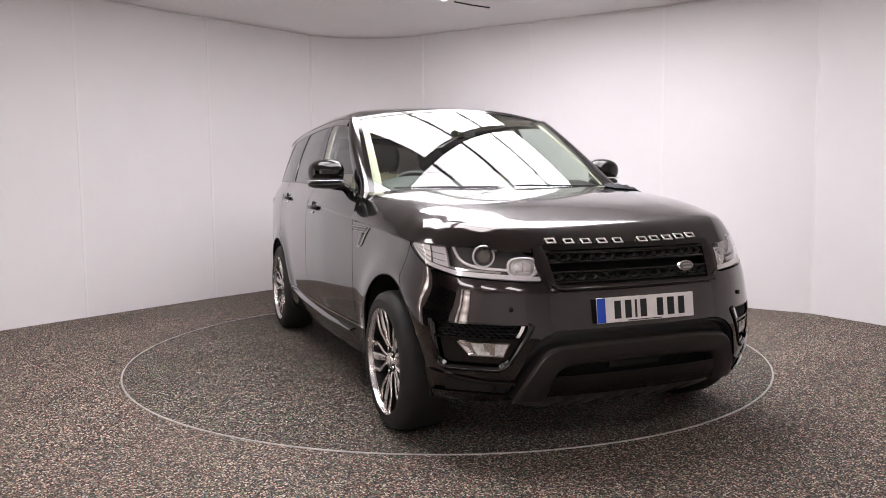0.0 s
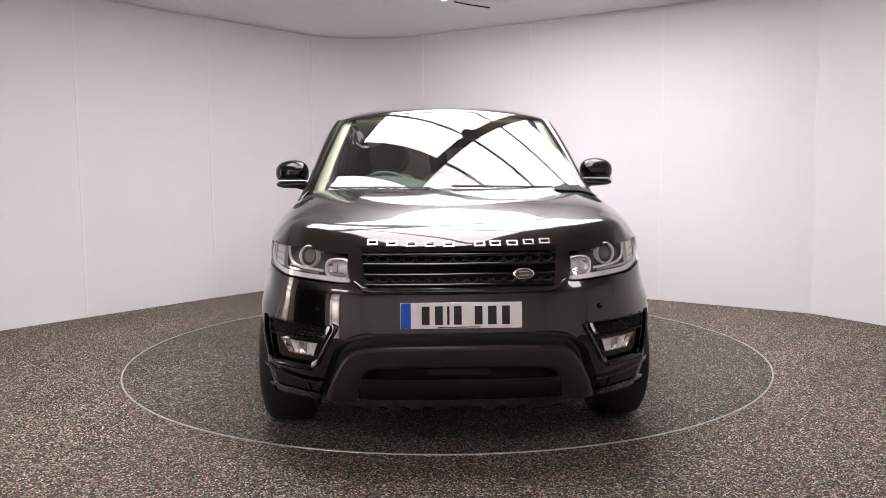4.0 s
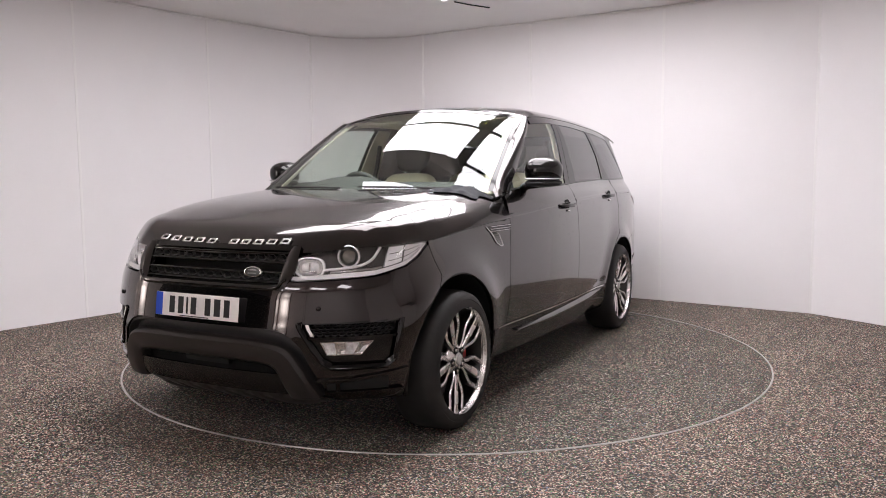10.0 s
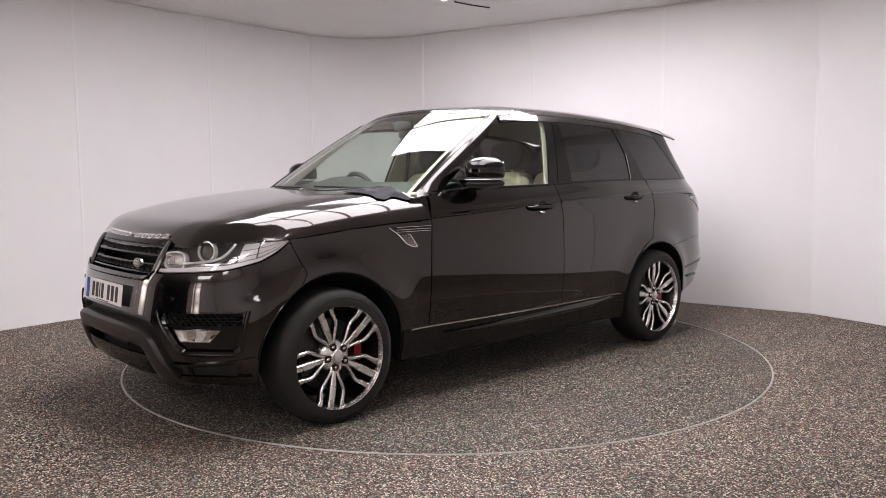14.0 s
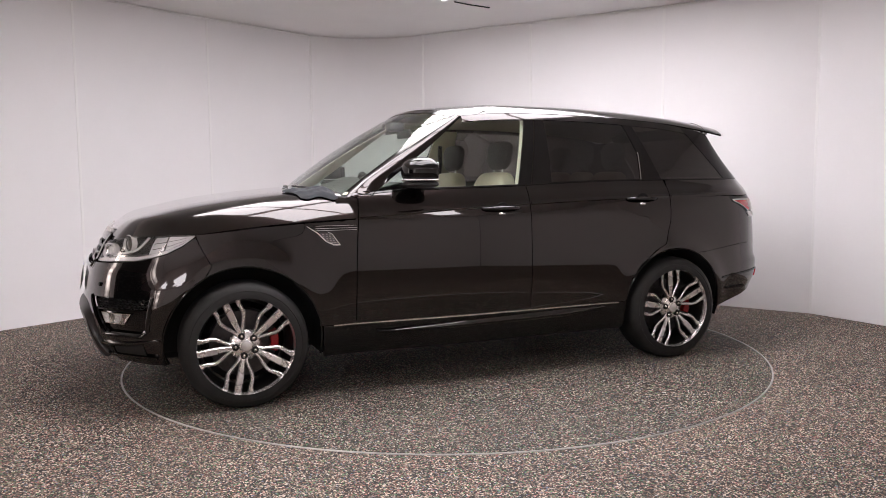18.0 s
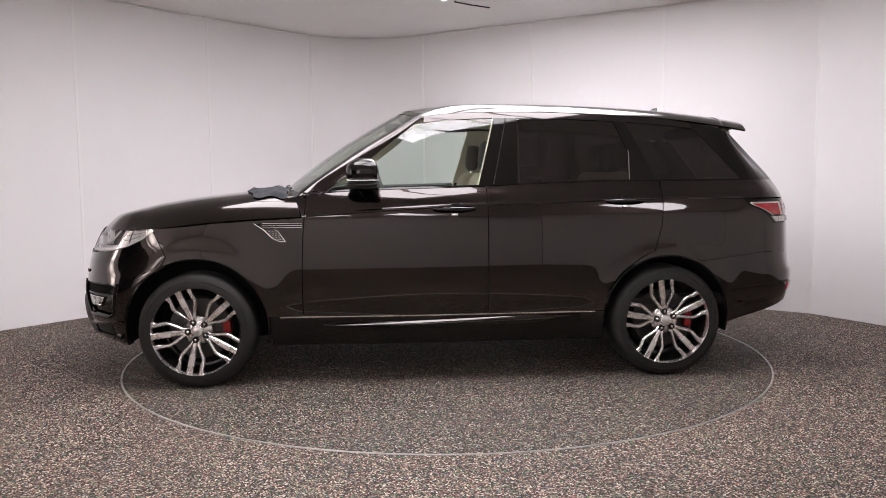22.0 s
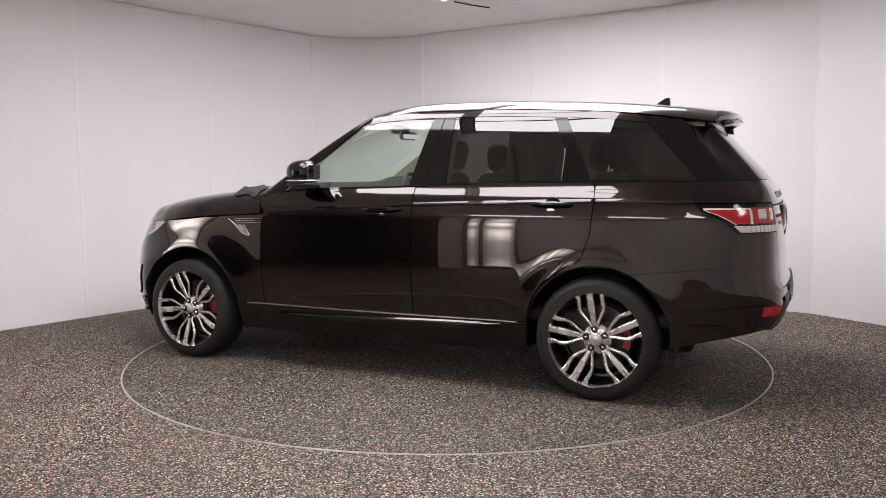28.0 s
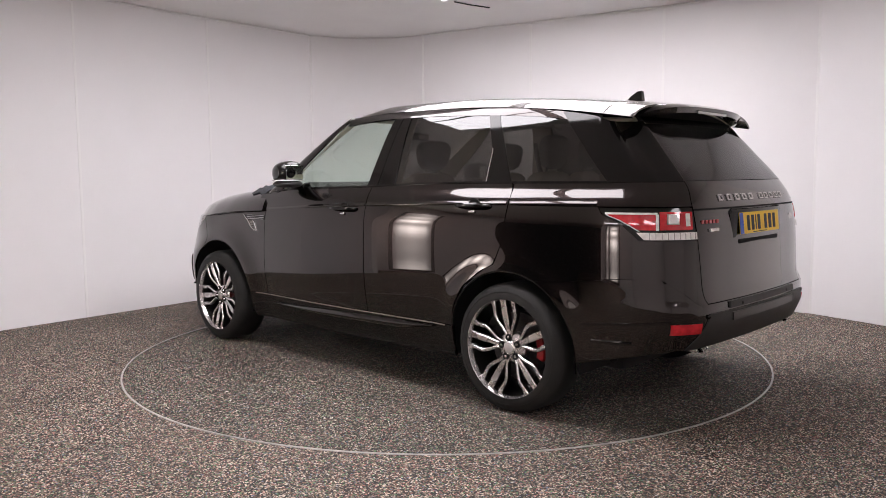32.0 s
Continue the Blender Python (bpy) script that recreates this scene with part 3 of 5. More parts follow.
skin_full("front_bumper", 0.0, SYF(0.56), lambda s: float(np.interp(np.interp(s, SS, SY), NOSE_Y, NOSE_Z)), bump_top, 24, 12, M_PAINT, label="black painted front bumper")


def wing_grid():
    P = region(lambda z: SYF(0.56) + 0.0005 if z > 0.528 else SYF(float(np.interp(-z, [-v for v in NOSE_Z], NOSE_Y))),
               lambda z: S_CUT(z) - G if z > 0.72 else S(1.4615 + ARCH[1.4615] * math.cos(math.asin(min(0.98, max(-0.9, (z - HUB_Z) / ARCH[1.4615]))))),
               lambda s: float(np.interp(xs(s), [1.86, 2.0, 2.25], [0.27, 0.265, 0.275])), bump_top, 72, 60)
    return P


def bumper_wing(sd):
    """Bumper corner with the opening for the fog lamp cut through it."""
    V, F = sheet(wing_grid(), 0.02, sd)

    def inside(f):
        x, y, z = (sum(V[i][k] for i in f) / len(f) for k in range(3))
        if not FOG_LO + 0.006 < z < FOG_HI - 0.006:
            return False
        lo, hi = skin(FOG_IN(z), z), skin(FOG_OUT(z), z)
        return abs(y) > lo[1] + 0.004 and x > hi[0] + 0.006
    attach("bumper_wing", mesh("bumper_wing", V, [f for f in F if not inside(f)]), M_PAINT, CAR, "black painted bumper corner")


bumper_wing(1)
bumper_wing(-1)


# bonnet
EDGE_Y = [0.0, 0.25, 0.44, 0.60, 0.72, 0.80, 0.862, 0.905, 0.932, 0.9505, 0.9555, 0.9575]
EDGE_X = [2.182, 2.172, 2.148, 2.100, 2.015, 1.935, 1.840, 1.72, 1.56, 1.30, 1.05, 0.90]
BON_C = eased(curve((2.3, 0.84), (2.215, 0.896), (2.19, 0.923), (2.15, 0.957), (2.11, 0.988), (2.07, 1.018), (2.03, 1.043), (1.98, 1.060), (1.9, 1.080), (1.7, 1.125), (1.55, 1.149), (1.35, 1.173), (1.15, 1.191), (1.0, 1.203), (0.80, 1.212)), 0.80, 2.3, 0.022)
YE = lambda x: float(np.interp(-x, [-v for v in EDGE_X], EDGE_Y))
COWL = lambda y: 0.985 - 0.155 * (abs(y) / 0.94) ** 3.0


def bonnet_z(x, y):
    ye = max(YE(x), 0.30)
    zc, ze = float(BON_C(x)), float(SHUT(x))
    x1 = float(np.interp(abs(y), EDGE_Y, EDGE_X))
    back = 2.182 - x1                      # the steep lip follows the front edge round the corner
    if x1 > 1.70:
        lip = min(zc, float(BON_C(x + back)) + 0.040 * min(1.0, back / 0.16))
        zc += (lip - zc) * math.exp(-(max(0.0, x1 - x) / 0.085) ** 2) * float(np.interp(x1, [1.70, 1.88], [0, 1]))
    z = zc - max(0.0, zc - ze) * min(1.0, abs(y) / ye) ** 11.0 * float(np.interp(x, [1.80, 2.0], [1, 0]))
    yc = float(np.interp(x, [0.9, 2.1], [0.66, 0.50]))
    z -= 0.0018 / (1 + math.exp(-(abs(y) - yc) / 0.016)) * float(np.interp(x, [1.9, 2.1], [1, 0]))
    return z


def build_bonnet():
    P = []
    for j in range(-44, 45):
        y = 0.957 * math.sin(j / 44 * math.pi / 2)
        x1 = float(np.interp(abs(y), EDGE_Y, EDGE_X)) - 0.002
        x0 = COWL(y)
        col = []
        for i in range(37):
            w = (i / 36) ** 0.8
            x = x0 + (x1 - x0) * w
            z = bonnet_z(x, y)
            e = x1 - x
            z -= 0.008 * math.exp(-e / 0.015) * float(np.interp(abs(y), [0.80, 0.93], [1, 0]))
            col.append((x, y, z))
        P.append(col)
    free_part("bonnet", P, M_PAINT, thick=-0.018, label="black painted clamshell bonnet", sides=(1,), flip=True)
    # cowl below the windscreen
    P = []
    for j in range(-20, 21):
        y = 0.90 * j / 20
        c = COWL(y)
        P.append([(c + 0.03, y, bonnet_z(c, y) - 0.022), (c - 0.06, y, bonnet_z(c, y) - 0.024), (c - 0.16, y, 1.185)])
    free_part("cowl", P, M_MATT, sides=(1,), label="matt black cowl panel", thick=0.004)


build_bonnet()
skin_part("wing_corner", S(0.95), S_DOOR_F - G, lambda s: float(SHUT(xs(s))) - 0.004, lambda s: belt_s(s) - 0.004, 8, 10, M_PAINT, off=-0.012, label="black painted corner below the pillar")

for s_gap in (S_DOOR_F, S_DOOR_M):
    skin_part("door_jamb", s_gap - 0.03, s_gap + 0.03, SILL + 0.01, lambda s: belt_s(s) - 0.012, 3, 20, M_DARK, off=-0.024, thick=0.006, label="dark door jamb behind the shut gap")
skin_part("door_jamb", lambda z: REAR_EDGE(z) - 0.03, lambda z: REAR_EDGE(z) + 0.03, 0.80, lambda s: belt_s(s) - 0.012, 3, 20, M_DARK, off=-0.024, thick=0.006, label="dark door jamb behind the shut gap")

# ---- greenhouse
SC_BASE = lambda v: Vector((1.00 - 0.17 * abs(v) ** 2.2, 0.842 * v, 1.192 - 0.006 * v * v))
SC_TOP = lambda v: Vector((0.170 - 0.105 * v * v, 0.700 * v, 1.729 - 0.061 * v * v))


def screen(v, w, lift=0.0):
    p = SC_BASE(v).lerp(SC_TOP(v), w)
    n = Vector((0.52, 0.10 * v, 0.85))
    return p + n * (0.031 * 4 * w * (1 - w) * (1 - 0.54 * v * v) + lift)


P = [[screen(v, w) for w in np.linspace(0, 1, 22)] for v in np.linspace(-1, 1, 41)]
free_part("windscreen", P, M_SCREEN, sides=(1,), label="clear green-tinted windscreen")[0].visible_shadow = False
# black printed border of the screen
for v0, v1 in ((-1.0, -0.965), (0.965, 1.0)):
    P = [[screen(v, w, 0.002) for w in np.linspace(0, 1, 22)] for v in (v0, (v0 + v1) / 2, v1)]
    free_part("screen_border", P, M_GLOSS, sides=(1,))
P = [[screen(v, w, 0.002) for w in (0.955, 0.98, 1.0)] for v in np.linspace(-0.965, 0.965, 30)]
free_part("screen_border", P, M_GLOSS, sides=(1,))

# side glass outline lines on the skin, as x at height z
X_A = lambda z: float(np.interp(z, [1.17, 1.65], [0.735, 0.062]))      # front edge of the front pane
X_B0 = lambda z: float(np.interp(z, [1.2, 1.65], [-0.268, -0.405]))    # rear edge of the front pane
X_B1 = lambda z: float(np.interp(z, [1.2, 1.65], [-0.520, -0.550]))    # front edge of the rear pane
X_C0 = lambda z: float(np.interp(z, [1.2, 1.42, 1.63], [-1.232, -1.250, -1.180]))
X_C1 = lambda z: float(np.interp(z, [1.2, 1.63], [-1.43, -1.245]))
X_D0 = lambda z: float(np.interp(z, [1.2, 1.61], [-2.06, -1.70]))
PANE_TOP = lambda s: float(RAIL(xs(s))) - 0.040
PANE_LO = lambda s: belt_s(s) + 0.006
zS = lambda f: (lambda z: S(f(z)))
gl1 = skin_part("front_side_window", zS(X_A), zS(X_B0), PANE_LO, PANE_TOP, 18, 14, M_SIDEGLASS, thick=0, off=-0.004, label="clear side window glass")
gl2 = skin_part("rear_side_window", zS(X_B1), zS(X_C0), PANE_LO, PANE_TOP, 14, 14, M_TINT, thick=0, off=-0.004, label="dark privacy side glass")
gl3 = skin_part("quarter_window", zS(X_C1), zS(X_D0), PANE_LO, PANE_TOP, 14, 14, M_TINT, thick=0, off=-0.002, label="dark privacy quarter glass")
for g in gl1 + gl2 + gl3:
    g.visible_shadow = False
X_SPLIT = lambda z: float(np.interp(z, [1.2, 1.66], [-0.362, -0.484]))
skin_part("door_pillar", zS(X_B0), lambda z: S(X_SPLIT(z)) - G, PANE_LO, PANE_TOP, 4, 12, M_GLOSS, thick=0.012, label="gloss black door pillar")
skin_part("door_pillar", lambda z: S(X_SPLIT(z)) + G, zS(X_B1), PANE_LO, PANE_TOP, 4, 12, M_GLOSS, thick=0.012, label="gloss black door pillar")
skin_part("rear_door_pillar", zS(X_C0), zS(X_C1), PANE_LO, PANE_TOP, 5, 12, M_GLOSS, thick=0.012, label="gloss black rear door pillar")
S_RG = lambda z: SYR(float(np.interp(z, [1.23, 1.60], [0.672, 0.60])))
skin_part("rear_pillar", zS(X_D0), lambda z: S_RG(z) - G, lambda s: belt_s(s) + 0.002, lambda s: float(RAIL(max(xs(s), -2.12))), 34, 16, M_GLOSS, thick=0.012, label="gloss black rear pillar")
skin_part("cant_rail", lambda z: S(0.062), zS(X_D0), PANE_TOP, lambda s: float(RAIL(xs(s))), 44, 4, M_PAINT, thick=0.012, label="black painted roof side rail")
# glint on the rear edge of the pane, put in as a chrome strip
skin_part("pane_edge_glint", lambda z: S(X_C0(z)) + 0.002, lambda z: S(X_C0(z)) + 0.007, lambda s: belt_s(s) + 0.008, 1.43, 2, 8, M_CHROME, off=0.002, thick=0.003, label="thin chrome strip for the glint on the glass edge")
# bright and black strips along the window foot
skin_part("belt_strip", S(0.76), S(-2.05), lambda s: belt_s(s) - 0.001, lambda s: belt_s(s) + 0.008, 60, 2, M_GLOSS, off=0.004, thick=0.008, label="gloss black window strip")

# windscreen pillars
P = []
for w in np.concatenate([np.linspace(-0.35, -0.05, 5), np.linspace(0, 1, 26)]):
    f = max(0.0, -w / 0.35)
    u = max(0.0, w)
    a = screen(1.0, u, 0.004).lerp(Vector((0.862, 0.878, 1.150)), f)
    z = 1.170 + (1.648 - 1.170) * u
    xa = X_A(z) * (1 - f) + 0.826 * f
    zb = z * (1 - f) + (float(BELT(0.826)) - 0.012) * f if f else z
    if f:
        zb = float(BELT(xa)) + 0.002
    b = Vector(skin(S(xa), zb))
    c = Vector(skin(S(xa + 0.055 + 0.06 * (1 - u) * (1 - f)), zb - 0.005))
    row = []
    for q in np.linspace(0, 1, 8):
        knee = a.lerp(c, 0.75) + Vector((0.010, 0.016, 0.004)) * (1 - f)
        near = a.lerp(b, 0.16)
        knee = knee.lerp(Vector((near.x + 0.012, b.y + 0.003, near.z + 0.004)), 0.85 * (1 - f))
        row.append(a * (1 - q) ** 2 + knee * 2 * q * (1 - q) + b * q * q)
    P.append(row)
free_part("windscreen_pillar", P, M_PAINT, thick=-0.012, label="black windscreen pillar", flip=True)

# roof
ROOF_C = eased(curve((0.20, 1.724), (0.10, 1.745), (-0.1, 1.763), (-0.37, 1.768), (-0.75, 1.765), (-1.12, 1.750), (-1.53, 1.720), (-1.87, 1.682), (-2.1, 1.646)), -2.1, 0.2, 0.05)
P = []
for i in range(49):
    x = 0.170 - (0.170 + 2.06) * i / 48
    row = []
    for j in range(-30, 31):
        v = math.sin(j / 30 * math.pi / 2)
        xx = x - 0.105 * v * v * max(0, 1 - i / 14)
        ye = skin(S(min(xx, 0.06)), float(RAIL(xx)))[1] - 0.002
        xe = x - 0.105 * max(0, 1 - i / 14)
        ye = 0.700 + (ye - 0.700) * min(1, max(0, (0.066 - xe) / 0.03))
        zc, ze = float(ROOF_C(xx)), float(RAIL(xx)) + 0.003
        if xx > 0.0:
            ze = max(ze, 1.656)
        y = ye * v
        k = min(1, i / 7)
        row.append((xx, y, zc - (zc - ze) * ((1 - k) * abs(v) ** 2.2 + k * (0.42 * abs(v) ** 2.2 + 0.58 * abs(v) ** 11))))
    P.append(row)
free_part("roof", P, M_PAINT, thick=-0.012, label="black painted roof", sides=(1,), flip=True)
# spoiler
P = []
for i in range(17):
    q = i / 16
    row = []
    for j in range(-26, 27):
        v = math.sin(j / 26 * math.pi / 2)
        x = -1.90 - (0.245 - 0.15 * abs(v) ** 4) * q
        hw = skin(S(-1.90), float(RAIL(-1.90)))[1] - 0.004 - 0.085 * q
        zr = float(RAIL(max(x, -2.05))) + 0.004
        z0 = float(ROOF_C(x)) - (float(ROOF_C(x)) - zr) * (0.42 * abs(v) ** 2.2 + 0.58 * abs(v) ** (11 - 6 * q))
        row.append((x, hw * v, z0 + 0.003 + 0.004 * q - 0.012 * max(0, q - 0.8) / 0.2))
    P.append(row)
free_part("roof_spoiler", P, M_PAINT, thick=-0.032, label="black roof spoiler over the rear window", sides=(1,), flip=True)
part("brake_lamp", box_bm(-2.150, -2.140, -0.17, 0.17, 1.598, 1.612, 0.003, 1), M_REFLECTOR, CAR, "thin pale brake lamp in the spoiler")
bm = bmesh.new()
pts = [(-1.605, 0), (-1.645, 0.038), (-1.685, 0.062), (-1.712, 0.065), (-1.720, 0.0)]
lo = [bm.verts.new((x, -0.014 if 0 < i < 4 else -0.018, 1.700 + z)) for i, (x, z) in enumerate(pts)]
hi = [bm.verts.new((x, 0.014 if 0 < i < 4 else 0.018, 1.700 + z)) for i, (x, z) in enumerate(pts)]
bm.faces.new(lo)
bm.faces.new(list(reversed(hi)))
for i in range(5):
    bm.faces.new((lo[i], hi[i], hi[(i + 1) % 5], lo[(i + 1) % 5]))
part("roof_aerial", bm, M_GLOSS, CAR, "black shark-fin roof aerial")

# tailgate and rear window
rg = skin_full("rear_window", lambda z: S_RG(z) + G, S_END, 1.245, 1.575, 24, 14, M_TINT, thick=0, label="dark privacy rear window")
rg.visible_shadow = False
skin_full("tailgate", lambda z: S_TG(z) + G, S_END, 0.652, 1.242, 30, 30, M_PAINT, label="black painted tailgate")
# shade under the tailgate's upper step, laid on as a near-black strip
skin_full("tailgate_gap_shade", lambda z: S_TG(z) + 2 * G, S_END, 1.101, 1.110, 30, 1, M_DARK, off=0.0025, thick=0.004, label="dark strip for the shadow gap across the tailgate")
skin_full("spoiler_underside", lambda z: S_RG(z) + 0.01, S_END, 1.560, 1.630, 20, 4, M_DARK, off=-0.012, thick=0.02, label="dark recess under the spoiler")

# raised swage line along the doors and the rear wing
SWAGE = curve((0.82, 1.044), (0.65, 1.052), (0.19, 1.079), (-0.29, 1.098), (-0.95, 1.1175), (-1.45, 1.127), (-1.98, 1.134))
for x0, x1 in ((0.812, -0.312), (-0.332, -1.425), (-1.450, -1.98)):
    P = []
    for x in np.linspace(x0, x1, 24):
        zl = float(SWAGE(x))
        P.append([skin(S(x), zl + dz, off) for dz, off in ((-0.012, -0.001), (-0.007, 0.0006), (-0.003, 0.0028), (0.0, 0.0042), (0.003, 0.0040), (0.012, 0.0008), (0.018, -0.001))])
    free_part("swage_line", P, M_PAINT, thick=0.004, label="raised swage line along the door")


# ---- wheels
def ribbon(path, widths, y_face, depth, bev=0.006):
    """A spoke: a bar along path (radius, sideways), its seen face at y_face(radius)."""
    n = len(path)
    V, F = [], []
    for i, (r, c) in enumerate(path):
        a = path[max(0, i - 1)]
        b = path[min(n - 1, i + 1)]
        t = Vector((b[0] - a[0], b[1] - a[1])).normalized()
        nn = Vector((-t.y, t.x))
        w = widths[i] / 2
        y = y_face(r)
        for q, dy in ((-w, -depth), (-w, -bev), (-w + bev, 0), (w - bev, 0), (w, -bev), (w, -depth)):
            V.append((r + nn.x * q, y + dy, c + nn.y * q))
    for i in range(n - 1):
        for j in range(5):
            F.append((i * 6 + j, (i + 1) * 6 + j, (i + 1) * 6 + j + 1, i * 6 + j + 1))
    F.append(tuple(range(6)))
    F.append(tuple(range(n * 6 - 1, (n - 1) * 6 - 1, -1)))
    return V, F


def build_wheel(turn):
    """One wheel about the origin; its seen face looks to +y."""
    w = new("wheel")
    R0, R1 = 0.353, 0.262
    V, F = lathe([(R1 - 0.004, -0.235), (R1 + 0.012, -0.245), (R0 - 0.05, -0.255), (R0 - 0.012, -0.235), (R0, -0.20), (R0 + 0.001, -0.13), (R0, -0.055), (R0 - 0.010, -0.022),
                  (R0 - 0.030, -0.006), (R0 - 0.045, 0.0), (R0 - 0.047, -0.002), (R0 - 0.060, 0.003), (R0 - 0.085, 0.002), (R1 + 0.022, -0.006), (R1 + 0.014, -0.014)], 72)
    attach("tyre", mesh("tyre", V, F, 50), M_RUBBER, w, "black low-profile tyre")
    V, F = lathe([(R1 + 0.019, -0.010), (R1 + 0.017, -0.002), (R1 + 0.012, 0.001), (R1 + 0.007, -0.003), (R1 + 0.004, -0.016), (R1 - 0.001, -0.030)], 72)
    attach("rim_lip", mesh("rim_lip", V, F), M_SILVER, w, "machined silver rim lip")
    V, F = lathe([(R1 + 0.001, -0.024), (R1 - 0.010, -0.06), (R1 - 0.026, -0.12), (R1 - 0.024, -0.20), (R1 + 0.002, -0.235)], 72)
    attach("rim_barrel", mesh("rim_barrel", V, F), M_BARREL, w, "dark wheel barrel")
    face = lambda r: -0.020 - 0.030 * max(0, 1 - r / 0.25) ** 1.3
    mid = ribbon([(0.060, 0), (0.10, 0), (0.16, 0), (0.21, 0), (R1 + 0.009, 0)], [0.022, 0.027, 0.036, 0.038, 0.040], face, 0.035)
    arm = [(0.058, 0.015), (0.085, 0.021), (0.110, 0.034), (0.135, 0.050), (0.158, 0.063), (0.178, 0.069), (0.205, 0.068), (0.228, 0.066), (0.245, 0.068), (R1 - 0.002, 0.074)]
    wid = [0.018, 0.017, 0.017, 0.018, 0.019, 0.020, 0.021, 0.023, 0.029, 0.036]
    side_a = ribbon(arm, wid, face, 0.032)
    side_b = ribbon([(r, -c) for r, c in arm], wid, face, 0.032)
    meshes = [mesh("spoke", *mid), mesh("spoke", *side_a), mesh("spoke", *side_b)]
    for me in meshes:
        me.materials.append(M_SILVER)
        me.materials.append(M_BARREL)
        for k, p in enumerate(me.polygons):
            p.material_index = 0 if k % 5 in (1, 2, 3) and len(p.vertices) == 4 else 1
    for k in range(5):
        a = 72 * k + turn
        for me in meshes:
            sp = attach("spoke", me, None, w, "machined silver wheel spoke" if k == 0 else "")
            sp.matrix_basis = pose(0, 0, 0, 0, -a, 0)
    V, F = lathe([(0.0, -0.030), (0.03, -0.030), (0.036, -0.034), (0.040, -0.042), (0.072, -0.048), (0.088, -0.066), (0.088, -0.11), (0.0, -0.11)], 40)
    attach("hub", mesh("hub", V, F), M_SILVER, w)
    V, F = lathe([(0.0, -0.022), (0.024, -0.023), (0.030, -0.028), (0.031, -0.036)], 32)
    attach("centre_cap", mesh("centre_cap", V, F), M_LETTER, w, "round silver centre cap")
    V, F = lathe([(0.0, -0.026), (0.008, -0.027), (0.0105, -0.031), (0.0105, -0.06)], 10)
    nut = mesh("lug_nut", V, F)
    V, F = lathe([(0.0105, -0.042), (0.014, -0.035), (0.0185, -0.036), (0.0195, -0.040), (0.0195, -0.06)], 14)
    seat = mesh("nut_recess", V, F)
    for k in range(5):
        a = radians(72 * k + turn + 0)
        n1 = attach("lug_nut", nut, M_CHROME, w)
        n1.location = (0.057 * math.cos(a), -0.006, 0.057 * math.sin(a))
        n2 = attach("nut_recess", seat, M_DARK, w)
        n2.location = (0.057 * math.cos(a), 0.0, 0.057 * math.sin(a))
    V, F = lathe([(0.08, -0.125), (0.185, -0.125), (0.187, -0.128), (0.187, -0.155), (0.08, -0.155)], 48)
    attach("brake_disc", mesh("brake_disc", V, F), M_DISCBRAKE, w, "grey steel brake disc")
    bm = bmesh.new()
    for k in range(9):
        a0 = radians(-20 + 40 * k / 8 + 2)
        for r in (0.145, 0.192):
            for y in (-0.088, -0.165):
                bm.verts.new((-r * math.cos(a0), y, r * math.sin(a0)))
    bm.verts.ensure_lookup_table()
    v = bm.verts
    for k in range(8):
        o = 4 * k
        for f in ((0, 2, 6, 4), (1, 5, 7, 3), (2, 3, 7, 6), (0, 4, 5, 1)):
            bm.faces.new([v[o + i] for i in f])
    bm.faces.new([v[i] for i in (0, 1, 3, 2)])
    bm.faces.new([v[32 + i] for i in (2, 3, 1, 0)])
    bmesh.ops.bevel(bm, geom=bm.edges[:], offset=0.004, segments=1, affect="EDGES")
    part("brake_caliper", bm, M_RED, w, "red brake caliper")
    V, F = lathe([(0.0, -0.15), (0.20, -0.16), (R1 - 0.03, -0.20)], 24)
    attach("brake_backplate", mesh("brake_backplate", V, F), M_DARK, w)
    w.parent = CAR
    tagged(w, "silver multi-spoke alloy wheel with a black tyre")
    return w


W_FACE, WHEEL_Z = 0.974, 0.350
wf = build_wheel(-78)
wf.matrix_basis = pose(1.4615, W_FACE, WHEEL_Z)
wr = build_wheel(82)
wr.matrix_basis = pose(-1.4615, W_FACE, WHEEL_Z)
copy_thing(wf, pose(1.4615, -W_FACE, WHEEL_Z, 0, 0, 180))
copy_thing(wr, pose(-1.4615, -W_FACE, WHEEL_Z, 0, 0, 180))
# dark arch liners and underbody
for c, r in ARCH.items():
    rim = []
    for i in range(41):
        a = math.pi * (i / 40 * 1.14 - 0.07)
        x, z = c + r * math.cos(a), HUB_Z + r * math.sin(a)
        rim.append((a, x, skin(S(x), max(0.27, z))[1], z))
    P = [[(c + (r + 0.014) * math.cos(a), y, HUB_Z + (r + 0.014) * math.sin(a)) for y in (yo - 0.014, yo - 0.06, 0.62, 0.01)] for a, x, yo, z in rim]
    free_part("arch_liner", P, M_DARK, label="dark wheel arch liner", thick=0.004)
    V, F = tube([(x + 0.001 * math.cos(a), yo - 0.004, z) for a, x, yo, z in rim], 0.006, 6)
    for sd in (1, -1):
        attach("arch_lip", mesh("arch_lip", [(x, y * sd, z) for x, y, z in V], F), M_GLOSS, CAR)
for c in ARCH:
    for sd in (1, -1):
        part("wheel_house", box_bm(c - 0.46, c + 0.46, min(sd * 0.58, sd * 0.61), max(sd * 0.58, sd * 0.61), 0.28, 0.83, 0.01, 1), M_DARK, CAR, "dark inner wheel house")
part("underbody", box_bm(-1.95, 2.02, -0.58, 0.58, 0.235, 0.42, 0.03, 2), M_DARK, CAR, "dark underbody")
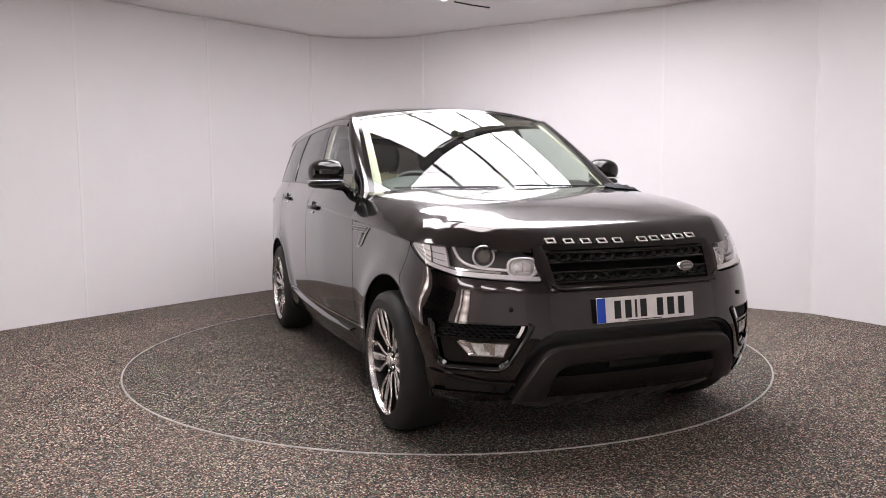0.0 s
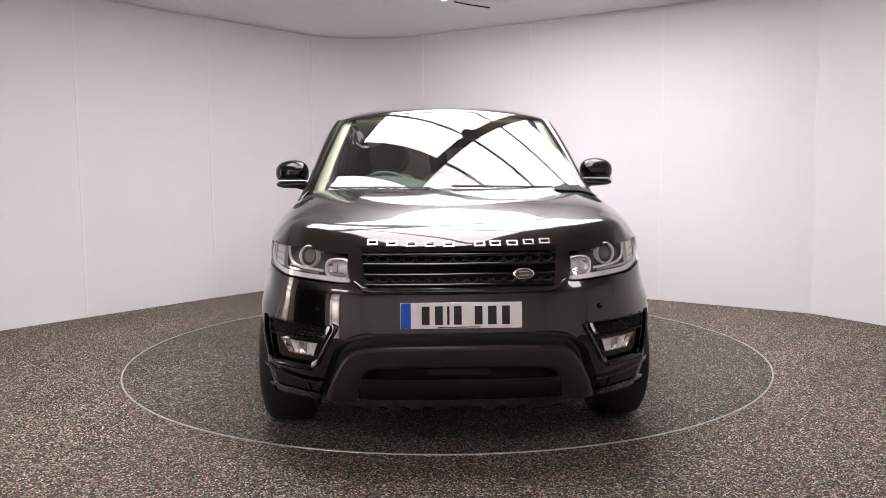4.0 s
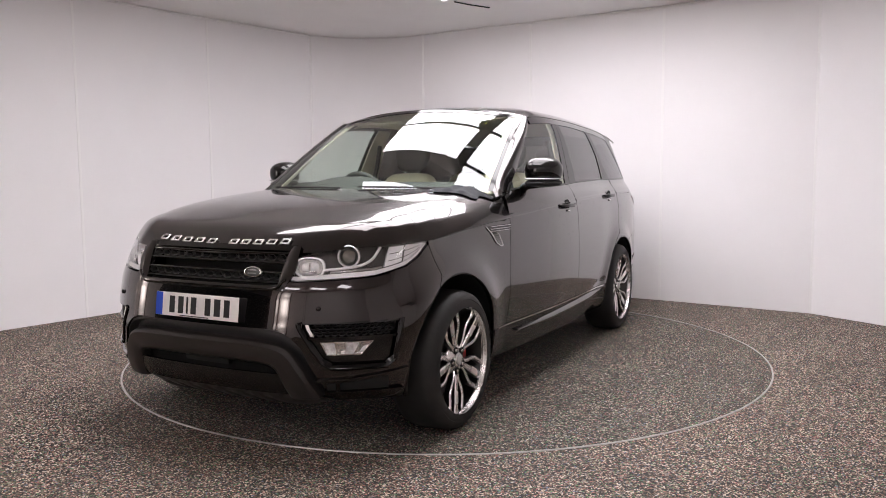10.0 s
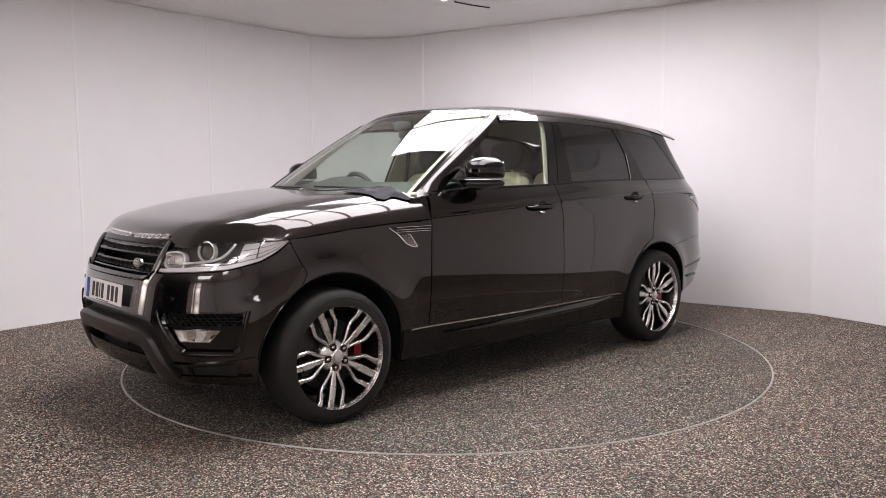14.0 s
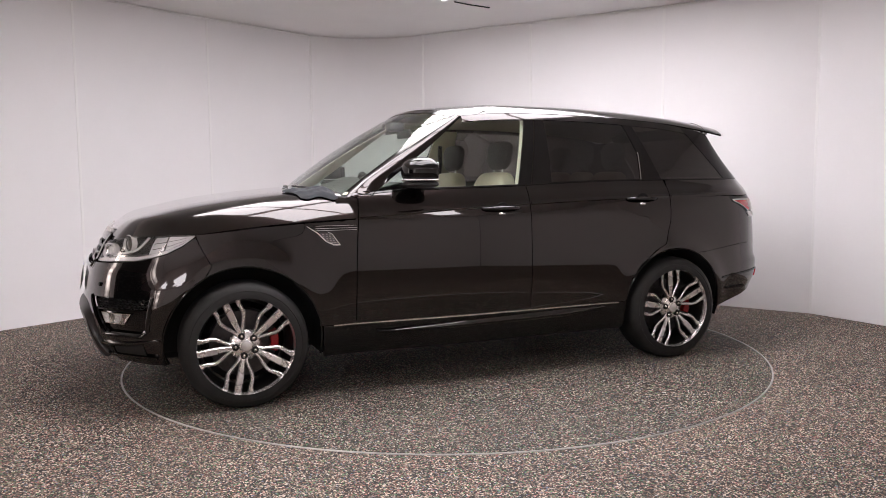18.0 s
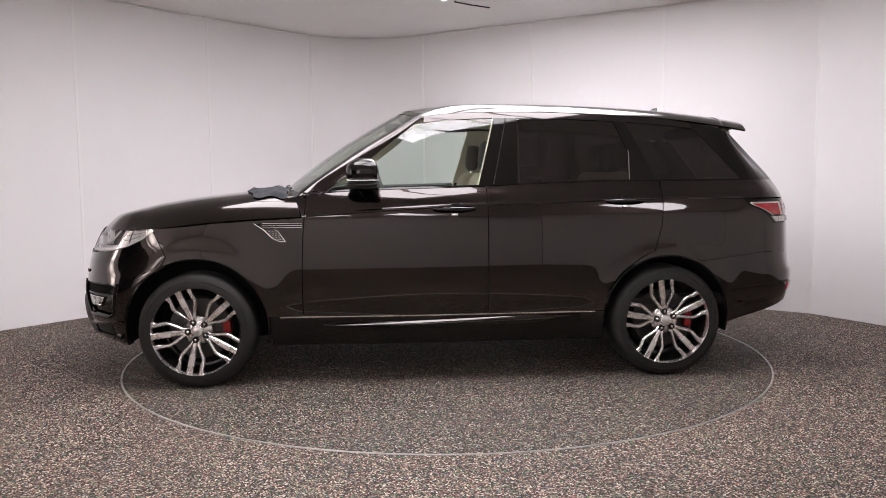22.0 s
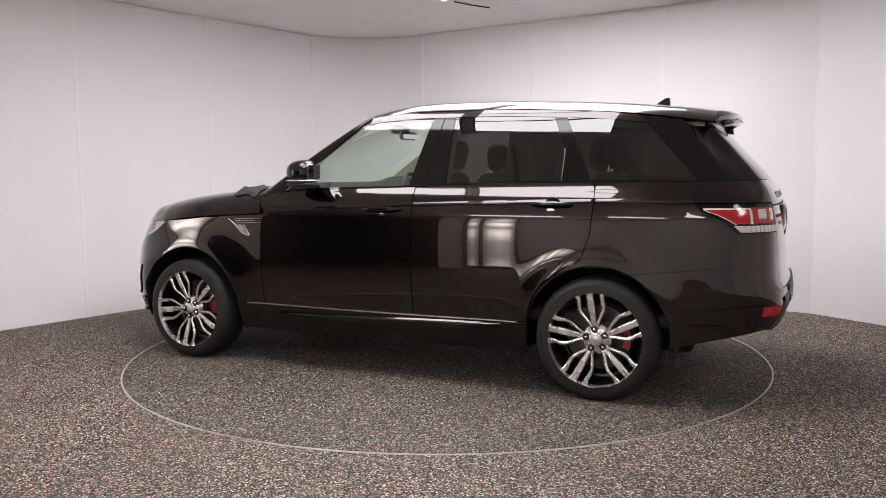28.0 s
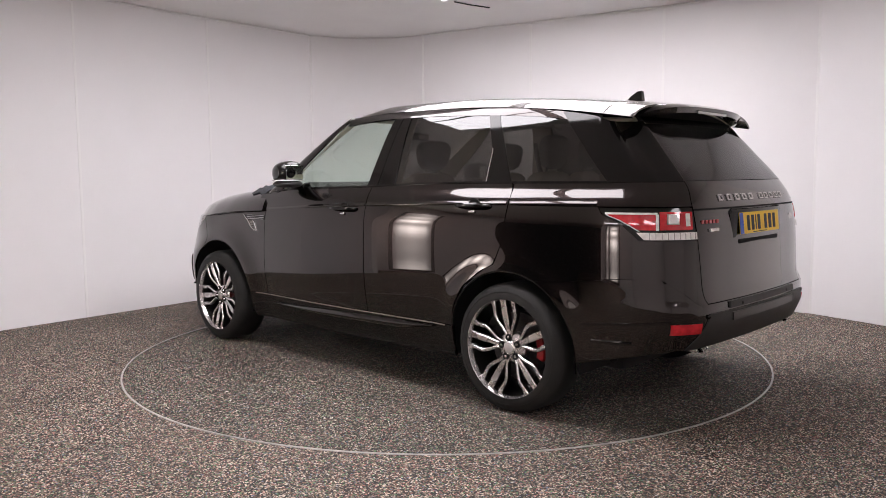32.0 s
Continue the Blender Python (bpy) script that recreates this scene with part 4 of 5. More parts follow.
part("underbody", box_bm(-1.02, 1.0, -0.84, 0.84, 0.225, 0.40, 0.03, 2), M_DARK, CAR, "dark underbody")
for x in (1.4615, -1.4615):
    V, F = tube([(x, -0.75, HUB_Z), (x, 0.75, HUB_Z)], 0.05, 10)
    attach("axle", mesh("axle", V, F), M_DARK, CAR)

# ---- front end
def strip_on_front(name, y0, y1, z0, z1, off, mat, n=24, thick=0.02, label="", extra=None, parent=None):
    """Bar across the nose between two heights, following its curve; y0 < 0 means from the mirrored side."""
    P = []
    for i in range(n + 1):
        y = y0 + (y1 - y0) * i / n
        s = SYF(abs(y))
        sg = 1 if y >= 0 else -1
        a, b = skin(s, z0(abs(y)) if callable(z0) else z0, off), skin(s, z1(abs(y)) if callable(z1) else z1, off)
        col = []
        for w in np.linspace(0, 1, 5):
            q = Vector(a).lerp(Vector(b), w)
            q = Vector((q.x, sg * q.y, q.z))
            if extra:
                q.x += extra(w)
            col.append(q)
        P.append(col)
    return free_part(name, P, mat, thick=thick, sides=(1,), label=label, parent=parent)[0]


round_x = lambda k: (lambda w: k * math.sin(math.pi * w))
# grille: dark backing, frame, two honeycomb bands, bars
part("grille_backing", box_bm(2.02, 2.05, -0.46, 0.46, 0.74, 0.97), M_DARK, CAR)
strip_on_front("grille_frame", -0.462, 0.462, lambda y: 0.774 + 0.04 * max(0, (y - 0.40) / 0.06) ** 2, lambda y: 0.796 + 0.03 * max(0, (y - 0.40) / 0.06) ** 2, 0.004, M_PAINT, label="gloss black grille surround", extra=round_x(0.006))
strip_on_front("grille_frame", -0.462, 0.462, 0.945, 0.968, -0.012, M_GLOSS, label="gloss black grille surround")
for sg in (1, -1):
    P = []
    for w in np.linspace(0, 1, 8):
        col = []
        for z in np.linspace(0.776, 0.966, 10):
            y = 0.412 + 0.020 * (z - 0.8) / 0.15 + (0.050 + 0.02 * math.sin(math.pi * (z - 0.776) / 0.19)) * w
            q = skin(SYF(y), z, -0.014 + 0.016 * math.sin(math.pi * min(1, w * 1.4) / 2))
            col.append((q[0], sg * y, z))
        P.append(col)
    free_part("grille_cheek", P, M_PAINT, sides=(1,), thick=0.012 * sg, flip=sg < 0, label="black painted grille end")
for z in (0.800, 0.842, 0.886, 0.928):
    strip_on_front("grille_bar", -0.43, 0.43, z, z + 0.011, -0.018, M_GLOSS, thick=0.014, label="gloss black grille bar", extra=round_x(0.004))


def honeycomb(z0, z1, cells):
    """A band of hexagon cells in wire across the grille."""
    bm = bmesh.new()
    h = z1 - z0
    w = 0.84 / cells
    for i in range(cells):
        y = -0.42 + w * (i + 0.5)
        x = skin(SYF(min(0.44, abs(y))), (z0 + z1) / 2, -0.03)[0]
        pts = [(y - w * 0.56, z0 + h / 2), (y - w * 0.26, z1), (y + w * 0.26, z1), (y + w * 0.56, z0 + h / 2), (y + w * 0.26, z0), (y - w * 0.26, z0)]
        inn = [(y + (a - y) * 0.72, (z0 + z1) / 2 + (b - (z0 + z1) / 2) * 0.70) for a, b in pts]
        A = [bm.verts.new((x, a, b)) for a, b in pts]
        B = [bm.verts.new((x - 0.004, a, b)) for a, b in inn]
        C = [bm.verts.new((x - 0.03, a, b)) for a, b in inn]
        for k in range(6):
            m = (k + 1) % 6
            bm.faces.new((A[k], A[m], B[m], B[k]))
            bm.faces.new((B[k], B[m], C[m], C[k]))
    return bm


for z0, z1 in ((0.812, 0.842), (0.895, 0.928)):
    part("grille_mesh", honeycomb(z0, z1, 15), M_MATT, CAR, "black honeycomb grille mesh", smooth=False)
V, F = lathe([(0.0, 0.006), (0.036, 0.005), (0.043, 0.002), (0.045, -0.004)], 32)
bd = attach("badge", mesh("badge", [(y, x * 1.1, z * 0.58) for x, y, z in V], F), M_CHROME, CAR, "oval silver badge")
bd.matrix_basis = pose(skin(SYF(0.275), 0.850)[0] - 0.002, 0.278, 0.850, 0, -10, 6)
V, F = lathe([(0.0, 0.0085), (0.030, 0.0078), (0.0365, 0.0062)], 32)
attach("badge_field", mesh("badge_field", [(y, x * 1.1, z * 0.55) for x, y, z in V], F), M_LAMPGREY, bd, "dark badge field")
for k in (-0.0075, 0.0075):
    part("badge_bar", box_bm(0.008, 0.0100, -0.024, 0.024, k - 0.003, k + 0.003, 0.0008, 1), M_LETTER, bd, "silver bar on the badge")

# raised silver name on the bonnet lip and tailgate: one plain outline a letter
def name_blocks(ys, place, turn, w, h):
    for y in ys:
        bm = bmesh.new()
        k = 0.0085
        for y0, y1, z0, z1 in ((-w / 2, w / 2, h / 2 - k, h / 2), (-w / 2, w / 2, -h / 2, k - h / 2), (-w / 2, k - w / 2, k - h / 2, h / 2 - k), (w / 2 - k, w / 2, k - h / 2, h / 2 - k)):
            box_bm(-0.003, 0.003, y0, y1, z0, z1, 0.0012, 1, bm)
        ob = part("letter_block", bm, M_LETTER, CAR, "raised silver letter shape")
        p = place(y)
        ob.matrix_basis = Matrix.Translation(p) @ turn(y)


LETTERS = [-0.385, -0.298, -0.212, -0.128, -0.045, 0.092, 0.162, 0.238, 0.312, 0.385]


def lip_point(y):
    x1 = float(np.interp(abs(y), EDGE_Y, EDGE_X))
    x = x1 - 0.041
    return Vector((x, y, bonnet_z(x, y) + 0.010))


name_blocks(LETTERS, lip_point, lambda y: pose(0, 0, 0, 0, -52, 0), 0.050, 0.035)


# headlamps
def build_headlamp(sd):
    lamp = new("headlamp")
    lamp.parent = CAR
    tagged(lamp, "clear headlamp with chrome rings")
    lo = lambda s: HEAD_LO(s) + 0.002
    hi = lambda s: HEAD_HI(s) - 0.002
    s0, s1 = SYF(0.462), S(1.725)

    def rg(a, b, z0, z1, nu, nv, off, mat, name, thick=0.0, label=""):
        Q = region(a, b, z0, z1, nu, nv, off)
        V, F = sheet(Q, thick, sd)
        return attach(name, mesh(name, V, F), mat, lamp, label)
    mix = lambda k: (lambda s: lo(s) * (1 - k) + hi(s) * k)
    rg(s0, s1, lo, hi, 30, 8, -0.060, M_HOUSING, "housing", label="grey lamp housing")
    rg(s0, s1, lo, mix(0.16), 30, 2, -0.012, M_DRL, "lower_chrome", 0.02, "chrome lower lamp strip")
    rg(S(2.02), s1, mix(0.18), mix(0.95), 10, 6, -0.022, M_DRL, "outer_reflector", 0.02, "bright outer reflector")
    for k in (0.36, 0.62):
        rg(S(2.01), S(1.78), mix(k), mix(k + 0.025), 8, 1, -0.019, M_LAMPGREY, "reflector_rib", 0.003)
    rg(S(1.925), S(1.915), mix(0.18), mix(0.95), 1, 6, -0.019, M_LAMPGREY, "reflector_rib", 0.003)
    rg(SYF(0.64), S(2.03), mix(0.17), mix(0.24), 14, 1, -0.026, M_CHROME, "upper_chrome", 0.006)
    guide = [(0.800, 0.957), (0.796, 0.935), (0.789, 0.912), (0.775, 0.893), (0.752, 0.880), (0.720, 0.872), (0.680, 0.867), (0.640, 0.864), (0.615, 0.862)]
    V, F = tube([skin(SYF(y), z, -0.016) for y, z in guide], 0.0065, 8)
    attach("light_guide", mesh("light_guide", [(x, sd * y, z) for x, y, z in V], F), M_DRL, lamp, "bright curved light guide")
    ln = rg(s0, s1, lo, hi, 34, 8, -0.002, M_LENS, "lens", 0.0, "clear lamp lens")
    ln.visible_shadow = False
    def squared(V, sx, e):
        """Round ring pulled towards a rounded rectangle."""
        out = []
        for x, y, z_ in V:
            r = math.hypot(x, z_)
            if r < 1e-6:
                out.append((0.0, y, 0.0))
                continue
            c, k = x / r, z_ / r
            f = (abs(c) ** e + abs(k) ** e) ** (-1 / e)
            out.append((x * f * sx, y, z_ * f))
        return out
    for s, z, r0, sx, e, nm in ((SYF(0.548), 0.872, 0.038, 1.50, 2.8, "inner_projector"), (SYF(0.700), 0.919, 0.043, 1.0, 2.0, "main_projector")):
        c = Vector(skin(s, z, -0.030))
        c.y *= sd
        V, F = lathe([(r0 + 0.008, -0.02), (r0 + 0.008, 0.005), (r0 + 0.005, 0.009), (r0 + 0.001, 0.007), (r0 - 0.002, -0.008)], 40)
        obs = [attach(nm + "_ring", mesh("ring", squared(V, sx, e), F), M_DRL, lamp, "bright lamp ring")]
        V, F = lathe([(r0 - 0.002, -0.002), (r0 - 0.008, -0.012), (r0 - 0.012, -0.014)], 40)
        obs.append(attach(nm + "_bezel", mesh("bezel", squared(V, sx, e), F), M_CHROME if sx > 1 else M_LAMPGREY, lamp))
        V, F = lathe([(0.0, 0.006), (r0 * 0.4, 0.003), (r0 * 0.66, -0.004), (r0 - 0.011, -0.015)], 32)
        obs.append(attach(nm, mesh("ball", squared(V, sx, e), F), M_REFLECTOR if sx > 1 else M_LENSBALL, lamp, "round projector lens"))
        if sx > 1:
            obs.append(part("reflector_fin", box_bm(-0.003, 0.003, -0.004, 0.009, -r0 * 0.6, r0 * 0.55, 0.001, 1), M_CHROME, lamp))
            obs.append(part("reflector_fin", box_bm(-r0 * 0.8, r0 * 0.8, -0.004, 0.006, -r0 * 0.62, -r0 * 0.42, 0.002, 1), M_CHROME, lamp))
        for o in obs:
            o.matrix_basis = Matrix.Translation(c) @ pose(0, 0, 0, 0, 0, -90 + sd * 27) @ pose(0, 0, 0, 6, 0, 0)
    return lamp


M_LENSBALL = material("projector_glass", (0.13, 0.115, 0.10), 0.06, coat=1.0, vary=0.2, scale=50)
build_headlamp(1)
build_headlamp(-1)

# lower front: satin bar with legs in one sweep, lower opening, skid plate
BAR_IN = [(0.494, 0.288), (0.486, 0.312), (0.468, 0.360), (0.452, 0.405), (0.430, 0.440), (0.37, 0.455), (0.20, 0.456), (0.0, 0.456)]
BAR_OUT = [(0.628, 0.290), (0.614, 0.318), (0.575, 0.390), (0.535, 0.455), (0.500, 0.503), (0.44, 0.533), (0.22, 0.539), (0.0, 0.539)]
BAR_TOP = [(0.690, 0.288), (0.672, 0.320), (0.628, 0.410), (0.588, 0.492), (0.550, 0.550), (0.47, 0.600), (0.22, 0.613), (0.0, 0.613)]


def smooth_path(pts):
    k = np.arange(len(pts))
    y = eased(lambda q: np.interp(q, k, [p[0] for p in pts]), 0, len(pts) - 1, 0.45)
    z = eased(lambda q: np.interp(q, k, [p[1] for p in pts]), 0, len(pts) - 1, 0.45)
    return lambda u: (y(u), z(u))


def bar_sweep(steps):
    P = []
    path_in, path_out, path_top = smooth_path(BAR_IN), smooth_path(BAR_OUT), smooth_path(BAR_TOP)
    us = np.concatenate([np.linspace(0, 5, 26), np.linspace(5.25, 7, 8)])
    for u in us:
        a, b, c = path_in(u), path_out(u), path_top(u)
        col = []
        for seg, w, off in steps:
            p, q = (a, b) if seg == 0 else (b, c)
            y, z = p[0] + (q[0] - p[0]) * w, p[1] + (q[1] - p[1]) * w
            col.append(Vector(skin(SYF(max(0, y)), z, off)))
        P.append(col)
    return P + [[Vector((p.x, -p.y, p.z)) for p in col] for col in P[-2::-1]]


free_part("bumper_bar", bar_sweep([(0, 0.0, -0.05), (0, 0.02, -0.012), (0, 0.12, -0.002), (0, 0.45, 0.004), (0, 0.80, 0.010), (0, 0.92, 0.011), (1, 0.0, 0.005), (1, 0.07, -0.006), (1, 0.16, -0.024)]),
          M_TRIMGREY, sides=(1,), thick=0.010, label="satin dark grey lower bumper bar with legs")
free_part("bumper_recess", bar_sweep([(1, 0.12, -0.020), (1, 0.22, -0.040), (1, 0.4, -0.056), (1, 0.65, -0.062), (1, 0.86, -0.056), (1, 0.96, -0.030), (1, 1.0, -0.012)]),
          M_MATT, sides=(1,), thick=0.010, label="matt black recess above the bar")
frame_bar = lambda w: 0.010 * math.sin(math.pi * w)
strip_on_front("lower_intake", -0.48, 0.48, 0.33, 0.470, -0.075, M_DARK, thick=0.01, label="dark lower intake")
strip_on_front("radar_cover", -0.15, 0.13, 0.408, 0.447, -0.055, M_MATT, n=8, thick=0.02, label="matt black sensor cover in the intake")
strip_on_front("lower_slat", -0.452, 0.452, 0.3955, 0.4005, -0.004, M_GLOSS, thick=0.006, label="gloss black edge of the intake")
strip_on_front("lower_valance", -0.485, 0.485, 0.298, 0.395, -0.012, M_GLOSS, thick=0.02, label="gloss black lower valance", extra=frame_bar)


def skid_plate():
    """Satin guard under the nose; its lower edge is notched."""
    P = []
    for i in range(121):
        y = -0.60 + 1.20 * i / 120
        s = SYF(abs(y))
        cut = 0.026 if -0.40 < y < 0.40 and (y + 0.40) % 0.115 < 0.045 else 0.0
        lift = 0.03 * max(0, (abs(y) - 0.45) / 0.15)
        col = []
        for w in np.linspace(0, 1, 5):
            z = 0.196 + cut + lift + (0.302 - 0.196 - cut - lift) * w
            p = skin(s, z, -0.030)
            col.append((p[0] - 0.07 * (1 - w) ** 2, math.copysign(p[1], y), z))
        P.append(col)
    free_part("skid_plate", P, M_SKID, sides=(1,), thick=0.012, label="scuffed satin grey skid plate with a notched edge")


skid_plate()


def build_fog(sd):
    fog = new("fog_lamp_unit")
    fog.parent = CAR
    tagged(fog, "black fog lamp surround with clear lamp")

    def rg(a, b, z0, z1, nu, nv, off, mat, name, thick=0.0, label="", shape=None):
        Q = region(a, b, z0, z1, nu, nv, off)
        if shape:
            Q = [[Vector(p) + shape(i / nu, j / nv) for j, p in enumerate(col)] for i, col in enumerate(Q)]
        V, F = sheet(Q, thick, sd)
        return attach(name, mesh(name, V, F), mat, fog, label)
    rg(lambda z: FOG_IN(z) - 0.012, lambda z: FOG_OUT(z) + 0.012, FOG_LO - 0.01, FOG_HI + 0.01, 14, 10, -0.050, M_DARK, "backing", 0.01, "dark recess behind the mesh")
    # lower plate round the lamp, and the shelf above it
    rg(lambda z: FOG_IN(z) - 0.004, lambda z: FOG_OUT(z) + 0.004, FOG_LO, 0.566, 16, 8, -0.022, M_GLOSS, "panel", 0.01, "gloss black lamp panel")
    rg(lambda z: FOG_IN(z), lambda z: FOG_OUT(z), 0.562, 0.573, 16, 3, -0.006, M_GLOSS, "shelf", 0.03, "gloss black shelf")
    # raised rim: two sides, foot and head
    rg(lambda z: FOG_IN(z) - 0.012, lambda z: FOG_IN(z) + 0.010, FOG_LO - 0.004, FOG_HI - 0.004, 4, 24, 0.003, M_GLOSS, "frame_side", 0.03, shape=lambda a, b: Vector((0.006, 0.0, 0)) * math.sin(math.pi * a))
    rg(lambda z: FOG_OUT(z) - 0.010, lambda z: FOG_OUT(z) + 0.012, FOG_LO - 0.004, FOG_HI, 4, 24, 0.003, M_GLOSS, "frame_side", 0.03, shape=lambda a, b: Vector((0.003, 0.006, 0)) * math.sin(math.pi * a))
    rg(lambda z: FOG_IN(0.434), lambda z: FOG_OUT(0.434), FOG_LO - 0.012, FOG_LO + 0.010, 16, 4, 0.004, M_GLOSS, "frame_foot", 0.03, shape=lambda a, b: Vector((0.008, 0.004, 0)) * math.sin(math.pi * b))
    rg(lambda z: FOG_IN(0.64), lambda z: FOG_OUT(0.64), FOG_HI - 0.012, FOG_HI + 0.008, 16, 4, -0.002, M_GLOSS, "frame_head", 0.03)
    # honeycomb of thin wires between shelf and head
    bm = bmesh.new()
    sA, sB = SYF(0.595), S(1.965)
    nc = 11
    for row in range(4):
        for k in range(nc):
            sm = sA + (sB - sA) * (k + 0.5 * (row % 2) + 0.25) / nc
            zc = 0.582 + 0.0145 * row
            ring = [(sm + 0.0185 * math.cos(q), zc + 0.0092 * math.sin(q)) for q in np.linspace(0, 2 * math.pi, 7)[:-1]]
            ins = [(sm + (a - sm) * 0.74, zc + (b - zc) * 0.74) for a, b in ring]
            A = [bm.verts.new(Vector(skin(a, b, -0.016)) * Vector((1, 1, 1))) for a, b in ring]
            B = [bm.verts.new(skin(a, b, -0.020)) for a, b in ins]
            C = [bm.verts.new(skin(a, b, -0.034)) for a, b in ins]
            for q in range(6):
                m = (q + 1) % 6
                bm.faces.new((A[q], A[m], B[m], B[q]))
                bm.faces.new((B[q], B[m], C[m], C[q]))
    for v in bm.verts:
        v.co.y *= sd
    part("vent_mesh", bm, M_MATT, fog, "black honeycomb vent mesh", smooth=False)
    rg(lambda z: FOG_IN(z) + 0.030, lambda z: FOG_IN(z) + 0.046, 0.576, 0.628, 3, 5, -0.004, M_CHROME, "vent_tab", 0.02, "bright tab beside the mesh")
    # lamp: rim, four folded reflectors and a clear cover
    la = lambda z: SYF(float(np.interp(z, [0.492, 0.548], [0.668, 0.640])))
    lb = lambda z: S(float(np.interp(z, [0.492, 0.548], [2.075, 2.040])))
    for a, b, z0, z1 in ((la, lambda z: la(z) + 0.004, 0.492, 0.548), (lambda z: lb(z) - 0.004, lb, 0.492, 0.548), (lambda z: la(0.492), lambda z: lb(0.492), 0.489, 0.494), (lambda z: la(0.548), lambda z: lb(0.548), 0.546, 0.550)):
        rg(a, b, z0, z1, 8, 3, -0.008, M_CHROME, "lamp_rim", 0.014, "bright lamp rim")
    for k in range(4):
        f = lambda w: (lambda z: la(z) + (lb(z) - la(z)) * w)
        rg(f(0.02 + 0.24 * k), f(0.02 + 0.24 * (k + 1)), 0.493, 0.547, 10, 8, -0.010, M_CHROME if k % 2 else M_FOG, "lamp_reflector", 0.004, "bright folded reflector",
           shape=lambda a, b: Vector((-0.007, -0.003, 0)) * (1 - abs(2 * a - 1)) + Vector((-0.004, 0, 0)) * math.sin(math.pi * b))
    cv = rg(la, lb, 0.492, 0.548, 12, 4, -0.009, M_LENS, "lamp_cover", 0.0, "clear lamp cover")
    cv.visible_shadow = False


build_fog(1)
build_fog(-1)
CREASE = lambda s: float(np.interp(xs(s), [1.92, 2.15], [0.400, 0.366]))
skin_part("bumper_crease", SYF(0.625), S(1.90), CREASE, lambda s: CREASE(s) + 0.012, 18, 3, M_PAINT, off=0.014, thick=0.02, label="gloss black bumper edge")
# the slot is not cut: a near-black sheet on the skin gives its shade
skin_part("lower_slot_shade", SYF(0.665), S(1.985), lambda s: 0.318, lambda s: CREASE(s) - 0.006, 14, 3, M_DARK, off=0.003, thick=0.004, label="dark sheet for the shaded slot under the bumper edge")
skin_part("vent_divider", SYF(0.70), SYF(0.715), lambda s: 0.316, lambda s: CREASE(s), 2, 3, M_GLOSS, off=0.012, thick=0.016, label="gloss black divider in the slot")
skin_part("bumper_fin", SYF(0.655), S(1.93), 0.302, 0.318, 14, 3, M_PAINT, off=0.018, thick=0.026, label="gloss black bumper fin")


# number plates: blank bars for the characters
def plate(x, zc, turn, mat, lean, name, label):
    pl = new(name)
    pl.parent = CAR
    tagged(pl, label)
    part("plate", box_bm(-0.002, 0.002, -0.26, 0.26, -0.0555, 0.0555, 0.0018, 1), mat, pl)
    part("band", box_bm(0.002, 0.0035, -0.2585, -0.216, -0.054, 0.054), M_BLUE, pl, "blue band")
    y = -0.175
    for w in (0.045, 0.045, 0.014, 0.045, 0, 0.045, 0.050, 0.045):
        if w:
            part("character_bar", box_bm(0.002, 0.0036, y + 0.13 * w, y + 0.87 * w, -0.0395, 0.0395), M_INK, pl)
            y += w + 0.011
        else:
            y += 0.033
    part("maker_bar", box_bm(0.002, 0.0034, -0.10, 0.08, -0.0520, -0.0480), M_INK, pl)
    pl.matrix_basis = pose(x, 0, zc, 0, lean, turn)


plate(2.3015, 0.684, 0, M_WHITE, -7, "front_plate", "white plate with blue band and black bars")
plate(-2.420, 1.022, 180, M_YELLOW, -6, "rear_plate", "yellow plate with blue band and black bars")

# ---- side details
def build_mirror(sd):
    mir = new("door_mirror")
    mir.parent = CAR
    tagged(mir, "gloss black door mirror with bright strip")
    n, k = 20, 28

    def shell(zmin, zmax, grow):
        V, F = [], []
        for i in range(n + 1):
            th = math.pi * i / n - math.pi / 2
            for j in range(k):
                ph = 2 * math.pi * j / k
                c, s_ = math.cos(th), math.sin(th)
                sg = lambda q, e: math.copysign(abs(q) ** e, q)
                x = sg(c, 0.75) * sg(math.cos(ph), 0.85)
                y = sg(c, 0.70) * sg(math.sin(ph), 0.75)
                z = sg(s_, 0.85)
                xx = 0.128 * x if x > 0 else 0.066 * x
                V.append((0.415 + xx * grow - 0.015 * y, 0.998 + 0.108 * y * grow, (zmin + zmax) / 2 + (zmax - zmin) / 2 * z * (1 - 0.12 * max(0, y))))
        for i in range(n):
            for j in range(k):
                F.append((i * k + j, i * k + (j + 1) % k, (i + 1) * k + (j + 1) % k, (i + 1) * k + j))
        return [(x, sd * y, z) for x, y, z in V], F if sd > 0 else [tuple(reversed(f)) for f in F]
    V, F = shell(1.222, 1.388, 1.0)
    attach("cap", mesh("cap", V, F, 60), M_GLOSS, mir, "gloss black mirror cap")
    V, F = shell(1.246, 1.264, 1.025)
    attach("indicator", mesh("indicator", V, F, 60), M_TAILWHITE, mir, "bright indicator strip")
    V, F = shell(1.205, 1.255, 0.97)
    attach("foot", mesh("foot", V, F, 60), M_MATT, mir, "black mirror foot")
    part("mirror_glass", box_bm(0.3495, 0.3535, sd * 0.93 if sd > 0 else -1.07, 1.07 if sd > 0 else -0.93, 1.262, 1.356, 0.001, 1), M_MIRROR, mir, "mirror glass")
    V, F = tube([(0.45, sd * 0.865, 1.195), (0.45, sd * 0.90, 1.215), (0.43, sd * 0.96, 1.225)], 0.026, 10)
    attach("arm", mesh("arm", V, F), M_GLOSS, mir, "black mirror arm")


